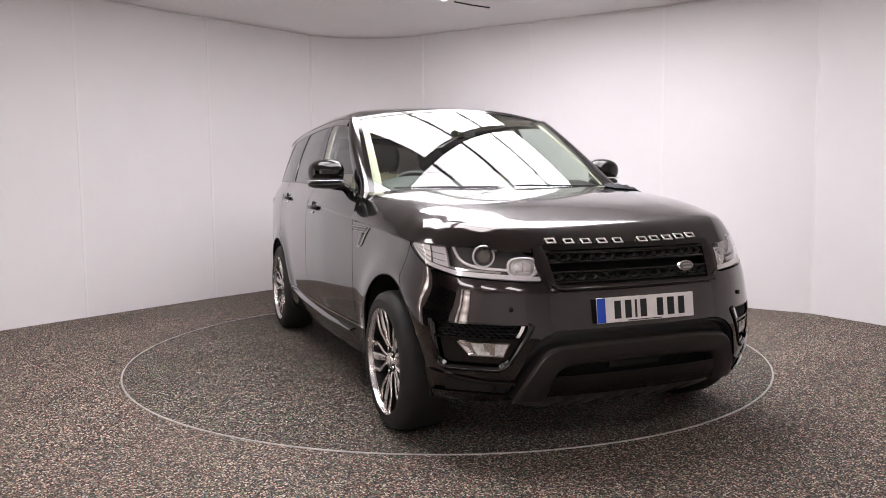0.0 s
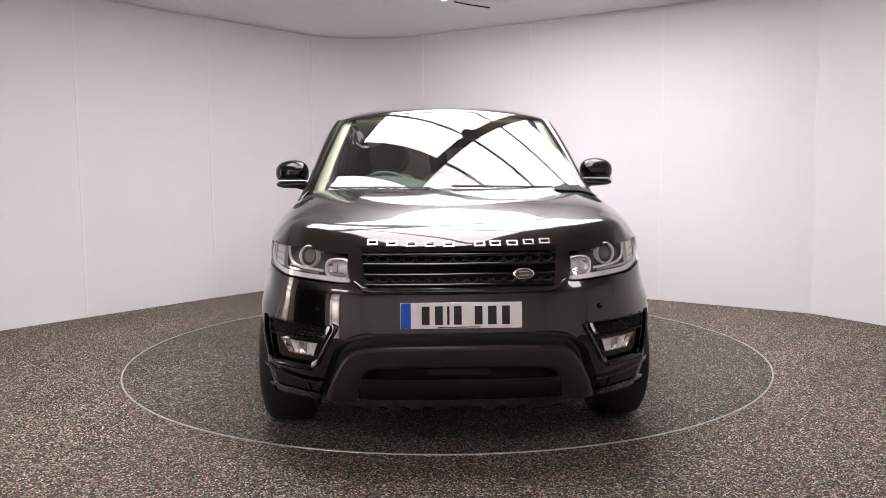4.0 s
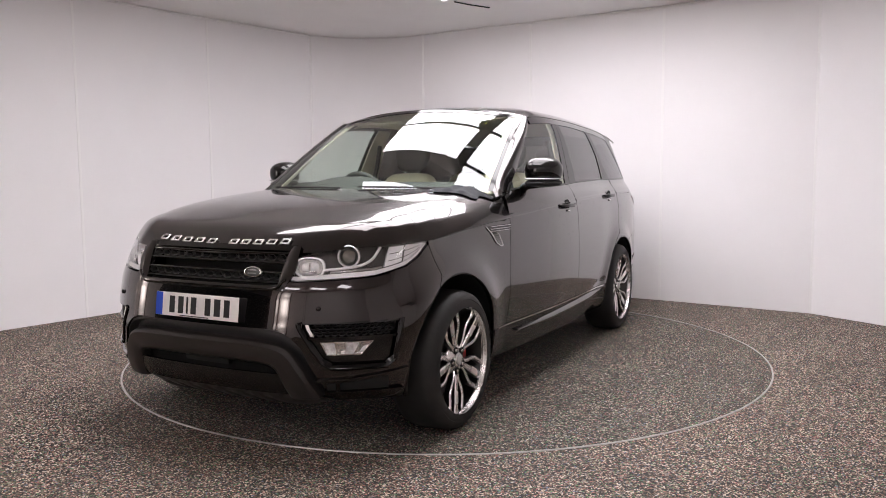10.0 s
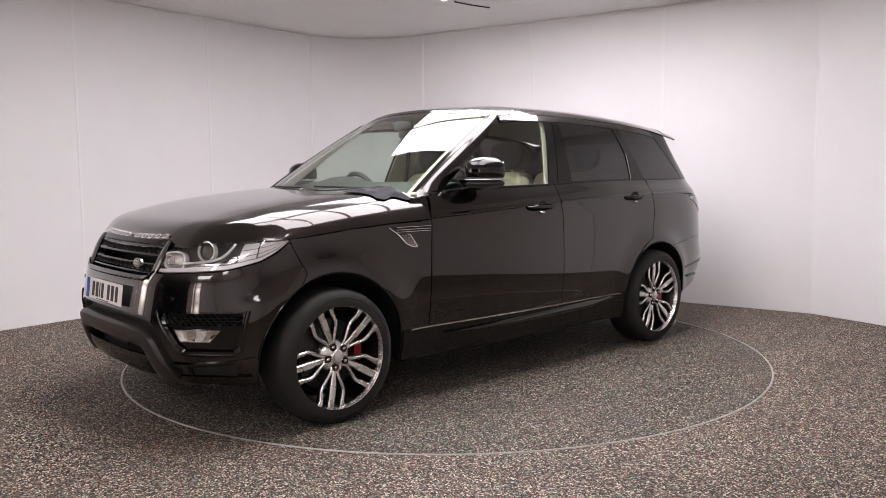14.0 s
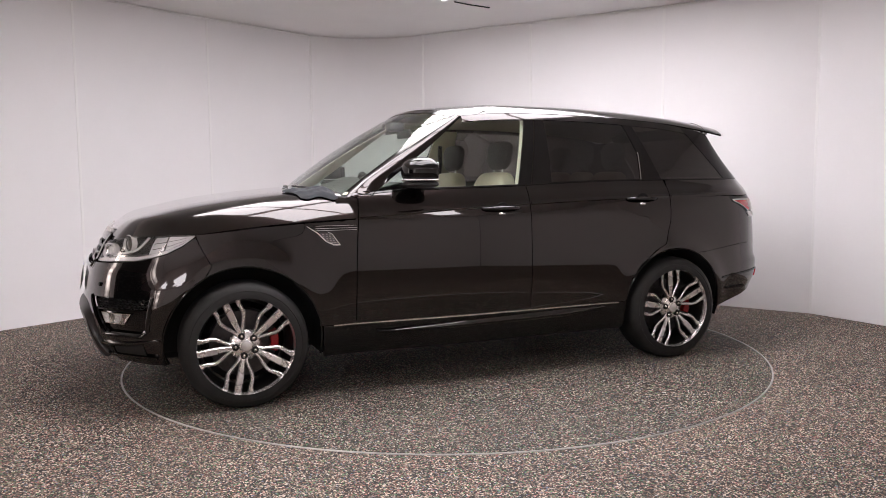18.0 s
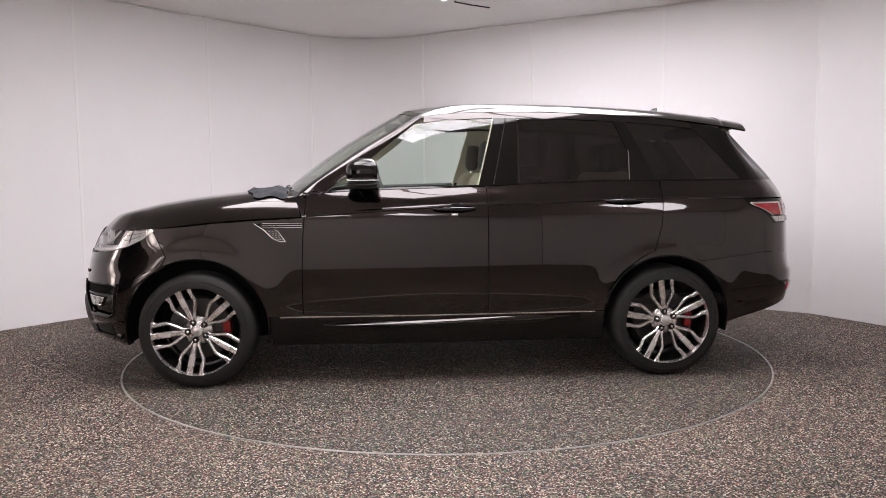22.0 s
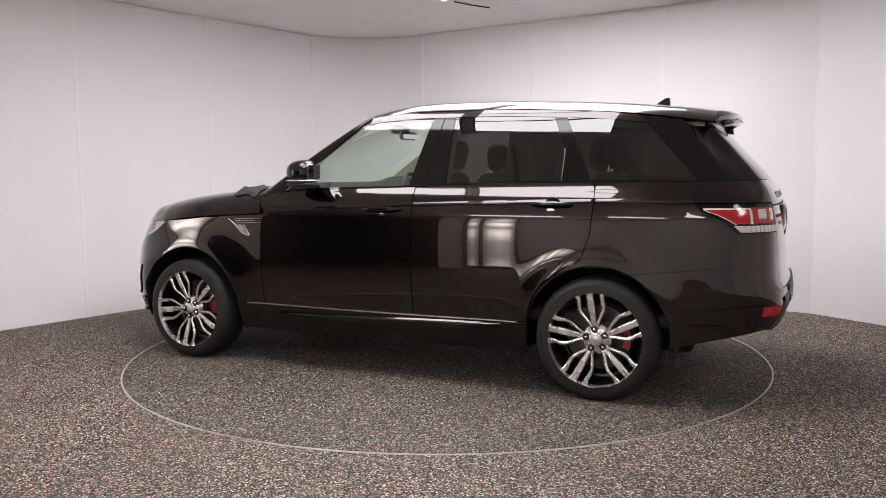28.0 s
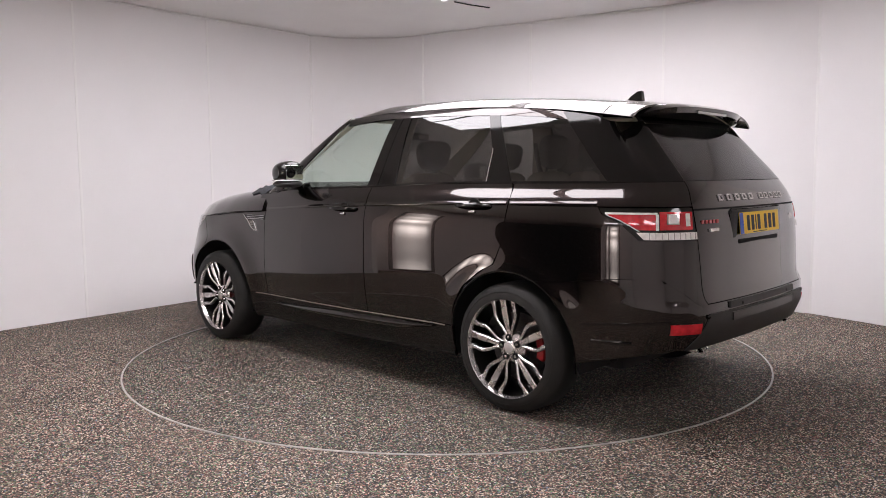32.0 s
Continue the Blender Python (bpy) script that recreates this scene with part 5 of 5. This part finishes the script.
M_MIRROR = material("mirror_glass", (0.9, 0.92, 0.92), 0.01, metal=1.0)
build_mirror(1)
build_mirror(-1)

for sd in (1, -1):
    for x0, x1, z0 in ((0.020, -0.245, 1.074), (-1.068, -1.322, 1.112)):
        hd = new("door_handle")
        hd.parent = CAR
        tagged(hd, "gloss black door handle")
        xm = (x0 + x1) / 2
        yo = skin(S(xm), z0)[1]
        V, F = [], []
        m = 16
        for i in range(m + 1):
            u = i / m
            x = x0 + (x1 - x0) * u
            out = 0.028 * (1 - abs(2 * u - 1) ** 4) + 0.004
            hh = 0.013 - 0.006 * abs(2 * u - 1) ** 3
            for a in range(8):
                q = 2 * math.pi * a / 8
                V.append((x, sd * (yo + out + 0.008 * math.cos(q)), z0 + hh * math.sin(q)))
        for i in range(m):
            for a in range(8):
                F.append((i * 8 + a, i * 8 + (a + 1) % 8, (i + 1) * 8 + (a + 1) % 8, (i + 1) * 8 + a))
        attach("grip", mesh("grip", V, F if sd < 0 else [tuple(reversed(f)) for f in F]), M_GLOSS, hd)
        V, F = lathe([(0.0, -0.004), (0.030, -0.003), (0.040, 0.0015), (0.043, 0.001), (0.044, -0.004)], 24)
        cup = attach("cup", mesh("cup", [(x * 1.0, y * sd, z * 0.85) for x, y, z in V], F), M_DARK, hd, "dark finger recess")
        cup.matrix_basis = pose(xm - 0.01, sd * (yo + 0.001), z0 + 0.002)
        part("lock_tab", box_bm(xm - 0.022, xm + 0.022, min(sd * (yo + 0.010), sd * (yo + 0.018)), max(sd * (yo + 0.010), sd * (yo + 0.018)), z0 - 0.040, z0 - 0.027, 0.003, 1), M_CHROME, hd, "bright tab below the handle")
    # wing vent
    vent = new("wing_vent")
    vent.parent = CAR
    tagged(vent, "black wing vent with silver mesh edge")

    def rg(a, b, z0, z1, nu, nv, off, mat, name, thick=0.0, label=""):
        Q = region(a, b, z0, z1, nu, nv, off)
        V, F = sheet(Q, thick, sd)
        attach(name, mesh(name, V, F), mat, vent, label)
    xa = lambda z: S(float(np.interp(z, [0.889, 0.905, 0.96, 0.998], [0.960, 1.005, 1.062, 1.124])))
    xb = lambda z: S(float(np.interp(z, [0.889, 0.954, 0.972, 0.998], [0.922, 0.972, 1.02, 1.03])))
    rg(xa, xb, 0.890, 0.996, 8, 10, 0.001, M_DARK, "recess", 0.004, "dark vent opening")
    rg(xa, lambda z: xa(z) + 0.009, 0.888, 0.999, 2, 12, 0.006, M_CHROME, "edge", 0.006, "silver vent edge")
    rg(lambda z: xb(z) - 0.005, xb, 0.888, 0.962, 2, 8, 0.005, M_CHROME, "edge", 0.006, "silver vent edge")
    rg(lambda z: xa(0.891), lambda z: xb(0.891), 0.886, 0.892, 4, 1, 0.006, M_CHROME, "edge", 0.006)
    for i in range(5):
        for j in range(4):
            z = 0.899 + 0.0125 * i
            f = (j + 0.35 + 0.5 * (i % 2)) / 4.2
            sm = xa(z) * (1 - f) + xb(z) * f
            rg(sm - 0.0052, sm + 0.0042, z, z + 0.0062, 1, 1, 0.004, M_LETTER, "mesh_bead", 0.003)
    rg(S(1.085), S(0.829), 0.968, 1.004, 10, 4, 0.0012, M_GLOSS, "blade_panel", 0.003, "gloss black vent panel")
    # chrome on the blades stands in for light caught on their edges
    for z in (0.972, 0.984, 0.998):
        rg(S(1.07), S(0.832), z, z + 0.0022, 10, 2, 0.006, M_CHROME, "blade", 0.005, "thin bright vent blade")


# ---- tail
def build_tail(sd):
    tl = new("tail_lamp")
    tl.parent = CAR
    tagged(tl, "red and clear tail lamp")

    def rg(a, b, z0, z1, nu, nv, off, mat, name, thick=0.0, label=""):
        Q = region(a, b, z0, z1, nu, nv, off)
        V, F = sheet(Q, thick, sd)
        attach(name, mesh(name, V, F), mat, tl, label)
    e = lambda z: S_TG(z) - 0.004
    st = SYR(0.83)
    rg(TAIL_FRONT, e, 0.963, 1.115, 18, 10, -0.002, M_GLOSS, "housing", 0.02, "dark lamp housing")
    rg(lambda z: S(float(np.interp(z, [0.966, 1.001], [-2.225, -2.19]))), e, 0.966, 1.001, 14, 3, 0.004, M_TAILWHITE, "clear_band", 0.01, "clear lower band")
    for k in range(9):
        s = S(-2.235) + (e(0.99) - S(-2.235)) * (k + 0.5) / 9
        rg(s, s + 0.0025, 0.968, 0.999, 1, 2, 0.0055, M_LETTER, "band_rib", 0.002)
    sa = S(-2.03)
    at = lambda f: (lambda z: sa + (e(1.05) - sa) * f)
    tip = lambda k: (lambda z: S(float(np.interp(z, [1.005, 1.03, 1.06, 1.078, 1.095], [-2.205, -2.165, -2.105, -2.05, -2.03]) - k)))
    rg(tip(0.006), at(0.55), 1.012, 1.085, 10, 8, 0.003, M_TAILRED, "red_lens", 0.01, "red lens")
    rg(lambda z: S(-2.032), at(0.57), 1.086, 1.095, 12, 1, 0.006, M_TAILWHITE, "bright_edge", 0.006, "bright lens edge")
    rg(tip(-0.004), tip(0.005), 1.006, 1.088, 2, 10, 0.006, M_TAILWHITE, "bright_edge", 0.006, "bright lens edge")
    rg(at(0.552), at(0.582), 1.010, 1.086, 2, 5, 0.006, M_TAILWHITE, "bright_edge", 0.006, "bright lens edge")
    rg(at(0.592), at(0.965), 1.012, 1.098, 10, 6, 0.002, M_TAILRED, "red_lens", 0.01, "red lens")
    rg(at(0.665), at(0.795), 1.038, 1.088, 4, 4, 0.006, M_CHROME, "reverse_frame", 0.006, "bright frame of the reversing lens")
    rg(at(0.685), at(0.775), 1.044, 1.082, 4, 4, 0.009, M_TAILWHITE, "reverse_lens", 0.004, "clear reversing lens")
    rg(at(0.875), at(0.925), 1.030, 1.090, 2, 4, 0.006, M_TAILWHITE, "bright_edge", 0.005, "bright lens edge")


build_tail(1)
build_tail(-1)
skin_part("rear_reflector", SYR(0.812), SYR(0.668), lambda s: 0.512, lambda s: 0.564, 8, 3, M_TAILRED, off=0.006, thick=0.01, label="red bumper reflector")
skin_full("bumper_insert", SYR(0.42), S_END, 0.612, 0.646, 16, 3, M_MATT, off=0.010, thick=0.016, label="matt black bumper insert")
skin_full("bumper_lower", lambda z: SYR(float(np.interp(z, [0.41, 0.60], [0.74, 0.60]))), S_END, lambda s: float(np.interp(xs(s), [-2.43, -2.3], [0.435, 0.415])), 0.602, 24, 8, M_MATT, off=0.006, thick=0.012, label="matt black lower bumper")
# lighter reflection across the lower bumper, added as a satin strip
skin_full("bumper_sheen", SYR(0.40), S_END, 0.548, 0.590, 16, 3, M_TRIMGREY, off=0.013, thick=0.01, label="satin grey strip for the reflection across the bumper")
skin_part("bumper_crease_line", S(-1.90), SYR(0.81), lambda s: float(np.interp(xs(s), [-2.3, -1.9], [0.566, 0.529])), lambda s: float(np.interp(xs(s), [-2.3, -1.9], [0.578, 0.541])), 12, 2, M_GLOSS, off=0.006, thick=0.008, label="gloss black bumper edge")
skin_part("bumper_step", S(-1.96), S(-2.16), 0.448, 0.460, 10, 2, M_GLOSS, off=0.012, thick=0.014, label="gloss black step low on the bumper")
for sd in (1, -1):
    V, F = [], []
    prof = [(0.030, -2.29), (0.031, -2.368), (0.035, -2.374), (0.038, -2.368), (0.036, -2.20)]
    for i in range(28):
        a = 2 * math.pi * i / 28
        for r, x in prof:
            V.append((x, sd * 0.555 + r * 1.7 * math.cos(a), 0.418 + r * 0.62 * math.sin(a)))
    for i in range(28):
        for j in range(len(prof) - 1):
            F.append((i * 5 + j, i * 5 + j + 1, ((i + 1) % 28) * 5 + j + 1, ((i + 1) % 28) * 5 + j))
    attach("exhaust_tip", mesh("exhaust_tip", V, F), M_CHROME, CAR, "oval chrome exhaust tip")
# plate recess and name on the tailgate
part("plate_recess", box_bm(-2.413, -2.37, -0.33, 0.33, 0.935, 1.10, 0.02, 2), M_GLOSS, CAR, "gloss black plate recess")
part("tailgate_grip", box_bm(-2.422, -2.38, -0.26, 0.26, 0.918, 0.944, 0.008, 2), M_DARK, CAR, "dark tailgate grip")


def gate_point(y):
    p = skin(SYR(abs(y)), 1.158, 0.003)
    return Vector((p[0], y, p[2]))


name_blocks([-y for y in LETTERS], gate_point, lambda y: pose(0, 0, 0, 0, 22, 0), 0.047, 0.036)
for k in range(5):
    y = 0.60 - 0.033 * k
    p = skin(SYR(y), 1.045, 0.002)
    part("letter_block", box_bm(p[0] - 0.002, p[0] + 0.002, p[1] - 0.012, p[1] + 0.012, 1.036, 1.054, 0.001, 1), M_RED, CAR, "red model letter")
p = skin(SYR(0.50), 1.005, 0.002)
part("model_bar", box_bm(p[0] - 0.004, p[0] + 0.006, 0.455, 0.55, 0.995, 1.012, 0.002, 1), M_LETTER, CAR, "small silver model bar")
V, F = lathe([(0.0, 0.004), (0.032, 0.003), (0.038, -0.003)], 28)
ob = attach("badge", mesh("badge", [(-y, x, z * 0.52) for x, y, z in V], F), M_LETTER, CAR, "oval silver badge")
ob.matrix_basis = pose(skin(SYR(0.50), 1.03)[0] + 0.002, -0.52, 1.03, 0, 0, 0)

for y, z in ((0.62, 0.70), (0.30, 0.60)):
    for sd in (1, -1):
        for s, tag in ((SYF(y), "front"), (SYR(y), "rear")):
            if tag == "front" and y < 0.5:
                continue
            c = skin(s, z if tag == "front" else 0.590 if y > 0.5 else 0.625, 0.008)
            V, F = lathe([(0.0, 0.003), (0.008, 0.0025), (0.0105, 0.0), (0.0105, -0.006)], 14)
            ob = attach("parking_sensor", mesh("parking_sensor", [(y_ if tag == "front" else -y_, x_, z_) for x_, y_, z_ in V], F), M_GLOSS, CAR, "small round parking sensor")
            ob.matrix_basis = pose(c[0], sd * c[1], c[2], 0, 0, sd * (28 if tag == "front" else -18))


# ---- cabin
def slab(name, pts, half, y, mat, parent, bevel=0.03, label=""):
    """A cushion-like solid: a side outline in x, z swept across y with soft edges."""
    bm = bmesh.new()
    a = [bm.verts.new((x, y - half, z)) for x, z in pts]
    b = [bm.verts.new((x, y + half, z)) for x, z in pts]
    bm.faces.new(a)
    bm.faces.new(list(reversed(b)))
    for i in range(len(pts)):
        j = (i + 1) % len(pts)
        bm.faces.new((a[i], b[i], b[j], a[j]))
    bmesh.ops.recalc_face_normals(bm, faces=bm.faces)
    bmesh.ops.bevel(bm, geom=bm.edges[:], offset=bevel, segments=3, affect="EDGES", clamp_overlap=True)
    return part(name, bm, mat, parent, label)


def pillow(name, c, h, mat, parent, e=0.6, taper=0.0, lean=0.0, label=""):
    """A soft upholstered block about c with half sizes h, narrower below by taper, leaning back with height."""
    n, k = 14, 28
    sg = lambda q, w: math.copysign(abs(q) ** w, q)
    V, F = [], []
    for i in range(n + 1):
        th = math.pi * i / n - math.pi / 2
        for j in range(k):
            ph = 2 * math.pi * j / k
            z = sg(math.sin(th), e)
            w = sg(math.cos(th), e) if 0 < i < n else 0.0
            V.append((c[0] + h[0] * w * sg(math.cos(ph), e) - lean * h[2] * z, c[1] + h[1] * (1 + taper * z) * w * sg(math.sin(ph), e), c[2] + h[2] * z))
    for i in range(n):
        for j in range(k):
            F.append((i * k + j, i * k + (j + 1) % k, (i + 1) * k + (j + 1) % k, (i + 1) * k + j))
    return attach(name, mesh(name, V, F, 60), mat, parent, label)


def seat(x, y, half):
    st = new("seat")
    st.parent = CAR
    tagged(st, "cream leather seat with dark headrest")
    pillow("cushion", (x + 0.04, y, 0.66), (0.28, half, 0.085), M_CREAM, st, 0.4)
    pillow("backrest", (x - 0.27, y, 0.98), (0.075, half, 0.32), M_CREAM, st, 0.45, -0.10, 0.22)
    pillow("headrest", (x - 0.365, y, 1.412), (0.05, half * 0.55, 0.100), M_SEATDARK, st, 0.68, 0.16, 0.1, "dark leather headrest")
    for q in (-0.06, 0.06):
        V, F = tube([(x - 0.35, y + q, 1.25), (x - 0.36, y + q, 1.34)], 0.008, 8)
        attach("headrest_post", mesh("headrest_post", V, F), M_CHROME, st)


for y in (-0.40, 0.40):
    seat(-0.02, y, 0.26)
for y in (-0.37, 0.37):
    seat(-0.98, y, 0.21)
seat(-0.98, 0.0, 0.14)
# dashboard with cowl over the dials, vents, steering wheel on the car's right
P = []
for i in range(25):
    y = -0.80 + 1.60 * i / 24
    hump = 0.055 * math.exp(-((y + 0.40) / 0.22) ** 4)
    P.append([(0.86, y, 1.135), (0.74, y, 1.178), (0.60, y, 1.214 + 0.3 * hump), (0.50, y, 1.236 + 0.7 * hump), (0.45, y, 1.240 + 0.7 * hump), (0.42, y, 1.19 + hump * 0.4), (0.42, y, 0.92), (0.52, y, 0.75)])
free_part("dashboard", P, M_DASH, sides=(1,), thick=0.01, label="dark soft-touch dashboard")
for y in (-0.62, -0.14, 0.14, 0.62):
    part("air_vent", box_bm(0.408, 0.424, y - 0.06, y + 0.06, 1.10, 1.16, 0.006, 1), M_LETTER, CAR, "silver-edged air vent")
slab("centre_console", [(0.50, 0.62), (0.46, 0.98), (0.25, 0.84), (-0.22, 0.84), (-0.22, 0.60)], 0.13, 0.0, M_DASH, CAR, 0.02, "dark centre console")
V, F = tube([(0.19 * math.sin(a) * 0.35 + 0.30, -0.40 + 0.19 * math.cos(a), 1.120 + 0.19 * math.sin(a) * 0.94) for a in np.linspace(0, 2 * math.pi, 40)[:-1]], 0.017, 10, closed=True)
sw = attach("steering_wheel", mesh("steering_wheel", V, F), M_DASH, CAR, "black leather steering wheel")
slab("steering_hub", [(0.31, 1.065), (0.33, 1.165), (0.36, 1.155), (0.42, 1.075), (0.35, 1.055)], 0.07, -0.40, M_DASH, sw, 0.012)
for a in (0.1, math.pi - 0.1, -math.pi / 2):
    V, F = tube([(0.30 + 0.07 * math.sin(a) * 0.35, -0.40 + 0.06 * math.cos(a), 1.120 + 0.06 * math.sin(a)), (0.30 + 0.066 * math.sin(a), -0.40 + 0.185 * math.cos(a), 1.120 + 0.18 * math.sin(a))], 0.012, 8)
    attach("steering_spoke", mesh("steering_spoke", V, F), M_LETTER, sw)
# inner linings
P = []
for i in range(30):
    x = 0.06 - 2.05 * i / 29
    P.append([(x, y, float(ROOF_C(x)) - 0.035 - (float(ROOF_C(x)) - float(RAIL(x)) - 0.0) * abs(y / 0.66) ** 3.2) for y in np.linspace(-0.64, 0.64, 17)])
free_part("headliner", P, M_HEADLINER, sides=(1,), thick=0.006, label="pale cloth headliner")
for sd in (1, -1):
    P = []
    for w in np.linspace(0.0, 1, 16):
        z = 1.170 + (1.648 - 1.170) * w
        a = screen(0.90, w) + Vector((-0.02, 0.0, -0.02))
        b = Vector(skin(S(X_A(z) - 0.01), z, -0.03))
        P.append([(p.x, sd * p.y, p.z) for p in (a, a.lerp(b, 0.5) + Vector((0.01, 0.0, 0.0)), b)])
    free_part("pillar_trim", P, M_HEADLINER, sides=(1,), thick=0.006, label="pale pillar trim")
    Q = region(lambda z: S(X_B0(z) + 0.004), lambda z: S(X_B1(z) - 0.02), PANE_LO, PANE_TOP, 5, 10, -0.035)
    V, F = sheet(Q, 0.01, sd)
    attach("pillar_trim", mesh("pillar_trim", V, F), M_HEADLINER, CAR, "pale pillar trim")
    V, F = tube([(-0.40, sd * 0.71, 1.52), (-0.41, sd * 0.74, 1.38), (-0.42, sd * 0.80, 1.18), (-0.38, sd * 0.84, 0.9)], 0.018, 6)
    attach("seat_belt", mesh("seat_belt", V, F), M_SEATDARK, CAR, "dark seat belt")
    for x0, x1 in ((0.78, -0.28), (-0.36, -1.05)):
        Q = region(S(x0), S(x1), 0.70, lambda s: belt_s(s) + 0.004, 12, 8, -0.065)
        V, F = sheet(Q, 0.012, sd)
        attach("door_card", mesh("door_card", V, F), M_CREAM, CAR, "cream door lining")
        Q = region(S(x0 - 0.02), S(x1 + 0.02), lambda s: belt_s(s) - 0.06, lambda s: belt_s(s) + 0.008, 12, 3, -0.06)
        V, F = sheet(Q, 0.03, sd)
        attach("door_card_top", mesh("door_card_top", V, F), M_DASH, CAR, "dark door top")
    Q = region(S(-1.3), lambda z: S(-2.15), 0.75, lambda s: belt_s(s), 12, 6, -0.07)
    V, F = sheet(Q, 0.012, sd)
    attach("boot_lining", mesh("boot_lining", V, F), M_SEATDARK, CAR, "dark boot lining")
part("cabin_floor", box_bm(-2.2, 0.75, -0.85, 0.85, 0.42, 0.50, 0.02, 1), M_SEATDARK, CAR, "dark cabin carpet")
part("parcel_cover", box_bm(-2.25, -1.42, -0.72, 0.72, 1.14, 1.16, 0.008, 1), M_SEATDARK, CAR, "dark load cover")
part("bulkhead", box_bm(0.80, 0.84, -0.82, 0.82, 0.45, 1.13, 0.01, 1), M_DARK, CAR)
bm = box_bm(0.16, 0.19, -0.12, 0.12, 1.545, 1.605, 0.014, 2)
im = part("inner_mirror", bm, M_DASH, CAR, "black interior mirror")
part("mirror_face", box_bm(0.157, 0.161, -0.11, 0.11, 1.552, 1.598), M_MIRROR, im)
part("sensor_pod", box_bm(0.18, 0.30, -0.05, 0.05, 1.595, 1.655, 0.02, 2), M_DASH, CAR, "black sensor pod behind the screen")
for y in (-0.40, 0.40):
    part("sun_visor", box_bm(-0.08, 0.12, y - 0.20, y + 0.20, 1.650, 1.668, 0.008, 1), M_HEADLINER, CAR, "pale sun visor")
# wipers
for y0, y1, off in ((-0.10, -0.70, 0.02), (0.62, 0.02, 0.02)):
    pts = [screen(v / 0.835, 0.012 + 0.012 * q, 0.012) for q, v in zip(np.linspace(0, 1, 8), np.linspace(y0, y1, 8))]
    V, F = tube(pts, 0.006, 6)
    attach("wiper", mesh("wiper", V, F), M_MATT, CAR, "black wiper blade")
    p = pts[0]
    part("wiper_pivot", box_bm(p.x + 0.0, p.x + 0.04, p.y - 0.015, p.y + 0.02, p.z - 0.035, p.z - 0.004, 0.008, 1), M_MATT, CAR)


# ---- folded cloth left on the bonnet by the screen
def build_cloth():
    cl = new("cleaning_cloth")
    tagged(cl, "crumpled black cleaning cloth lying on the bonnet", "cloth")
    n, m = 26, 18
    top = []
    for i in range(n):
        u = i / (n - 1)
        row = []
        for j in range(m):
            w = j / (m - 1)
            x = 1.170 - 0.230 * u - 0.050 * w * w + 0.012 * math.sin(6 * w + 2 * u)
            y = 0.60 + 0.24 * w + 0.03 * u + 0.012 * math.sin(9 * u)
            base = bonnet_z(max(x, 0.90), min(y, 0.90))
            edge = min(u, 1 - u, w, 1 - w)
            k = min(1, edge / 0.16)
            z = base + 0.005 + k * (0.011 + 0.005 * math.sin(8 * u + 3 * w) + 0.005 * math.sin(19 * w + 4 * u) + 0.006 * noise.noise(Vector((7 * u, 7 * w, 3))))
            row.append((x, y, max(z, base + 0.004)))
        top.append(row)
    V, F = sheet(top, 0.004)
    attach("cloth", mesh("cloth", V, F, 80), M_CLOTH, cl)
    return cl


CLOTH = build_cloth()


# ---------------------------------------------------------------- what moves: the table turns with the car and the cloth on it
YAWS = [(0, -67.92), (1, -72.91), (2, -77.91), (3, -82.96), (4, -88.0), (5, -93.05), (6, -98.09), (7, -103.08), (8, -108.04), (9, -113.04), (10, -118.02), (11, -122.97),
        (12, -127.92), (13, -132.86), (14, -137.76), (15, -142.63), (16, -147.47), (17, -152.26), (18, -156.97), (19, -161.57), (20, -166.13), (21, -170.69), (22, -175.29),
        (23, -179.95), (24, -184.68), (25, -189.46), (26, -194.25), (27, -199.05), (28, -203.86), (29, -208.70), (30, -213.55), (31, -218.39), (32, -223.22)]


def motions():
    seat_of_car = pose(0.134, -0.0201, 0.0)
    walk(TURNTABLE, [(t, pose(0, 0, 0, 0, 0, a)) for t, a in YAWS])
    walk(CAR, [(t, pose(0, 0, 0, 0, 0, a) @ seat_of_car) for t, a in YAWS])
    walk(CLOTH, [(t, pose(0, 0, 0, 0, 0, a) @ seat_of_car) for t, a in YAWS])


motions()
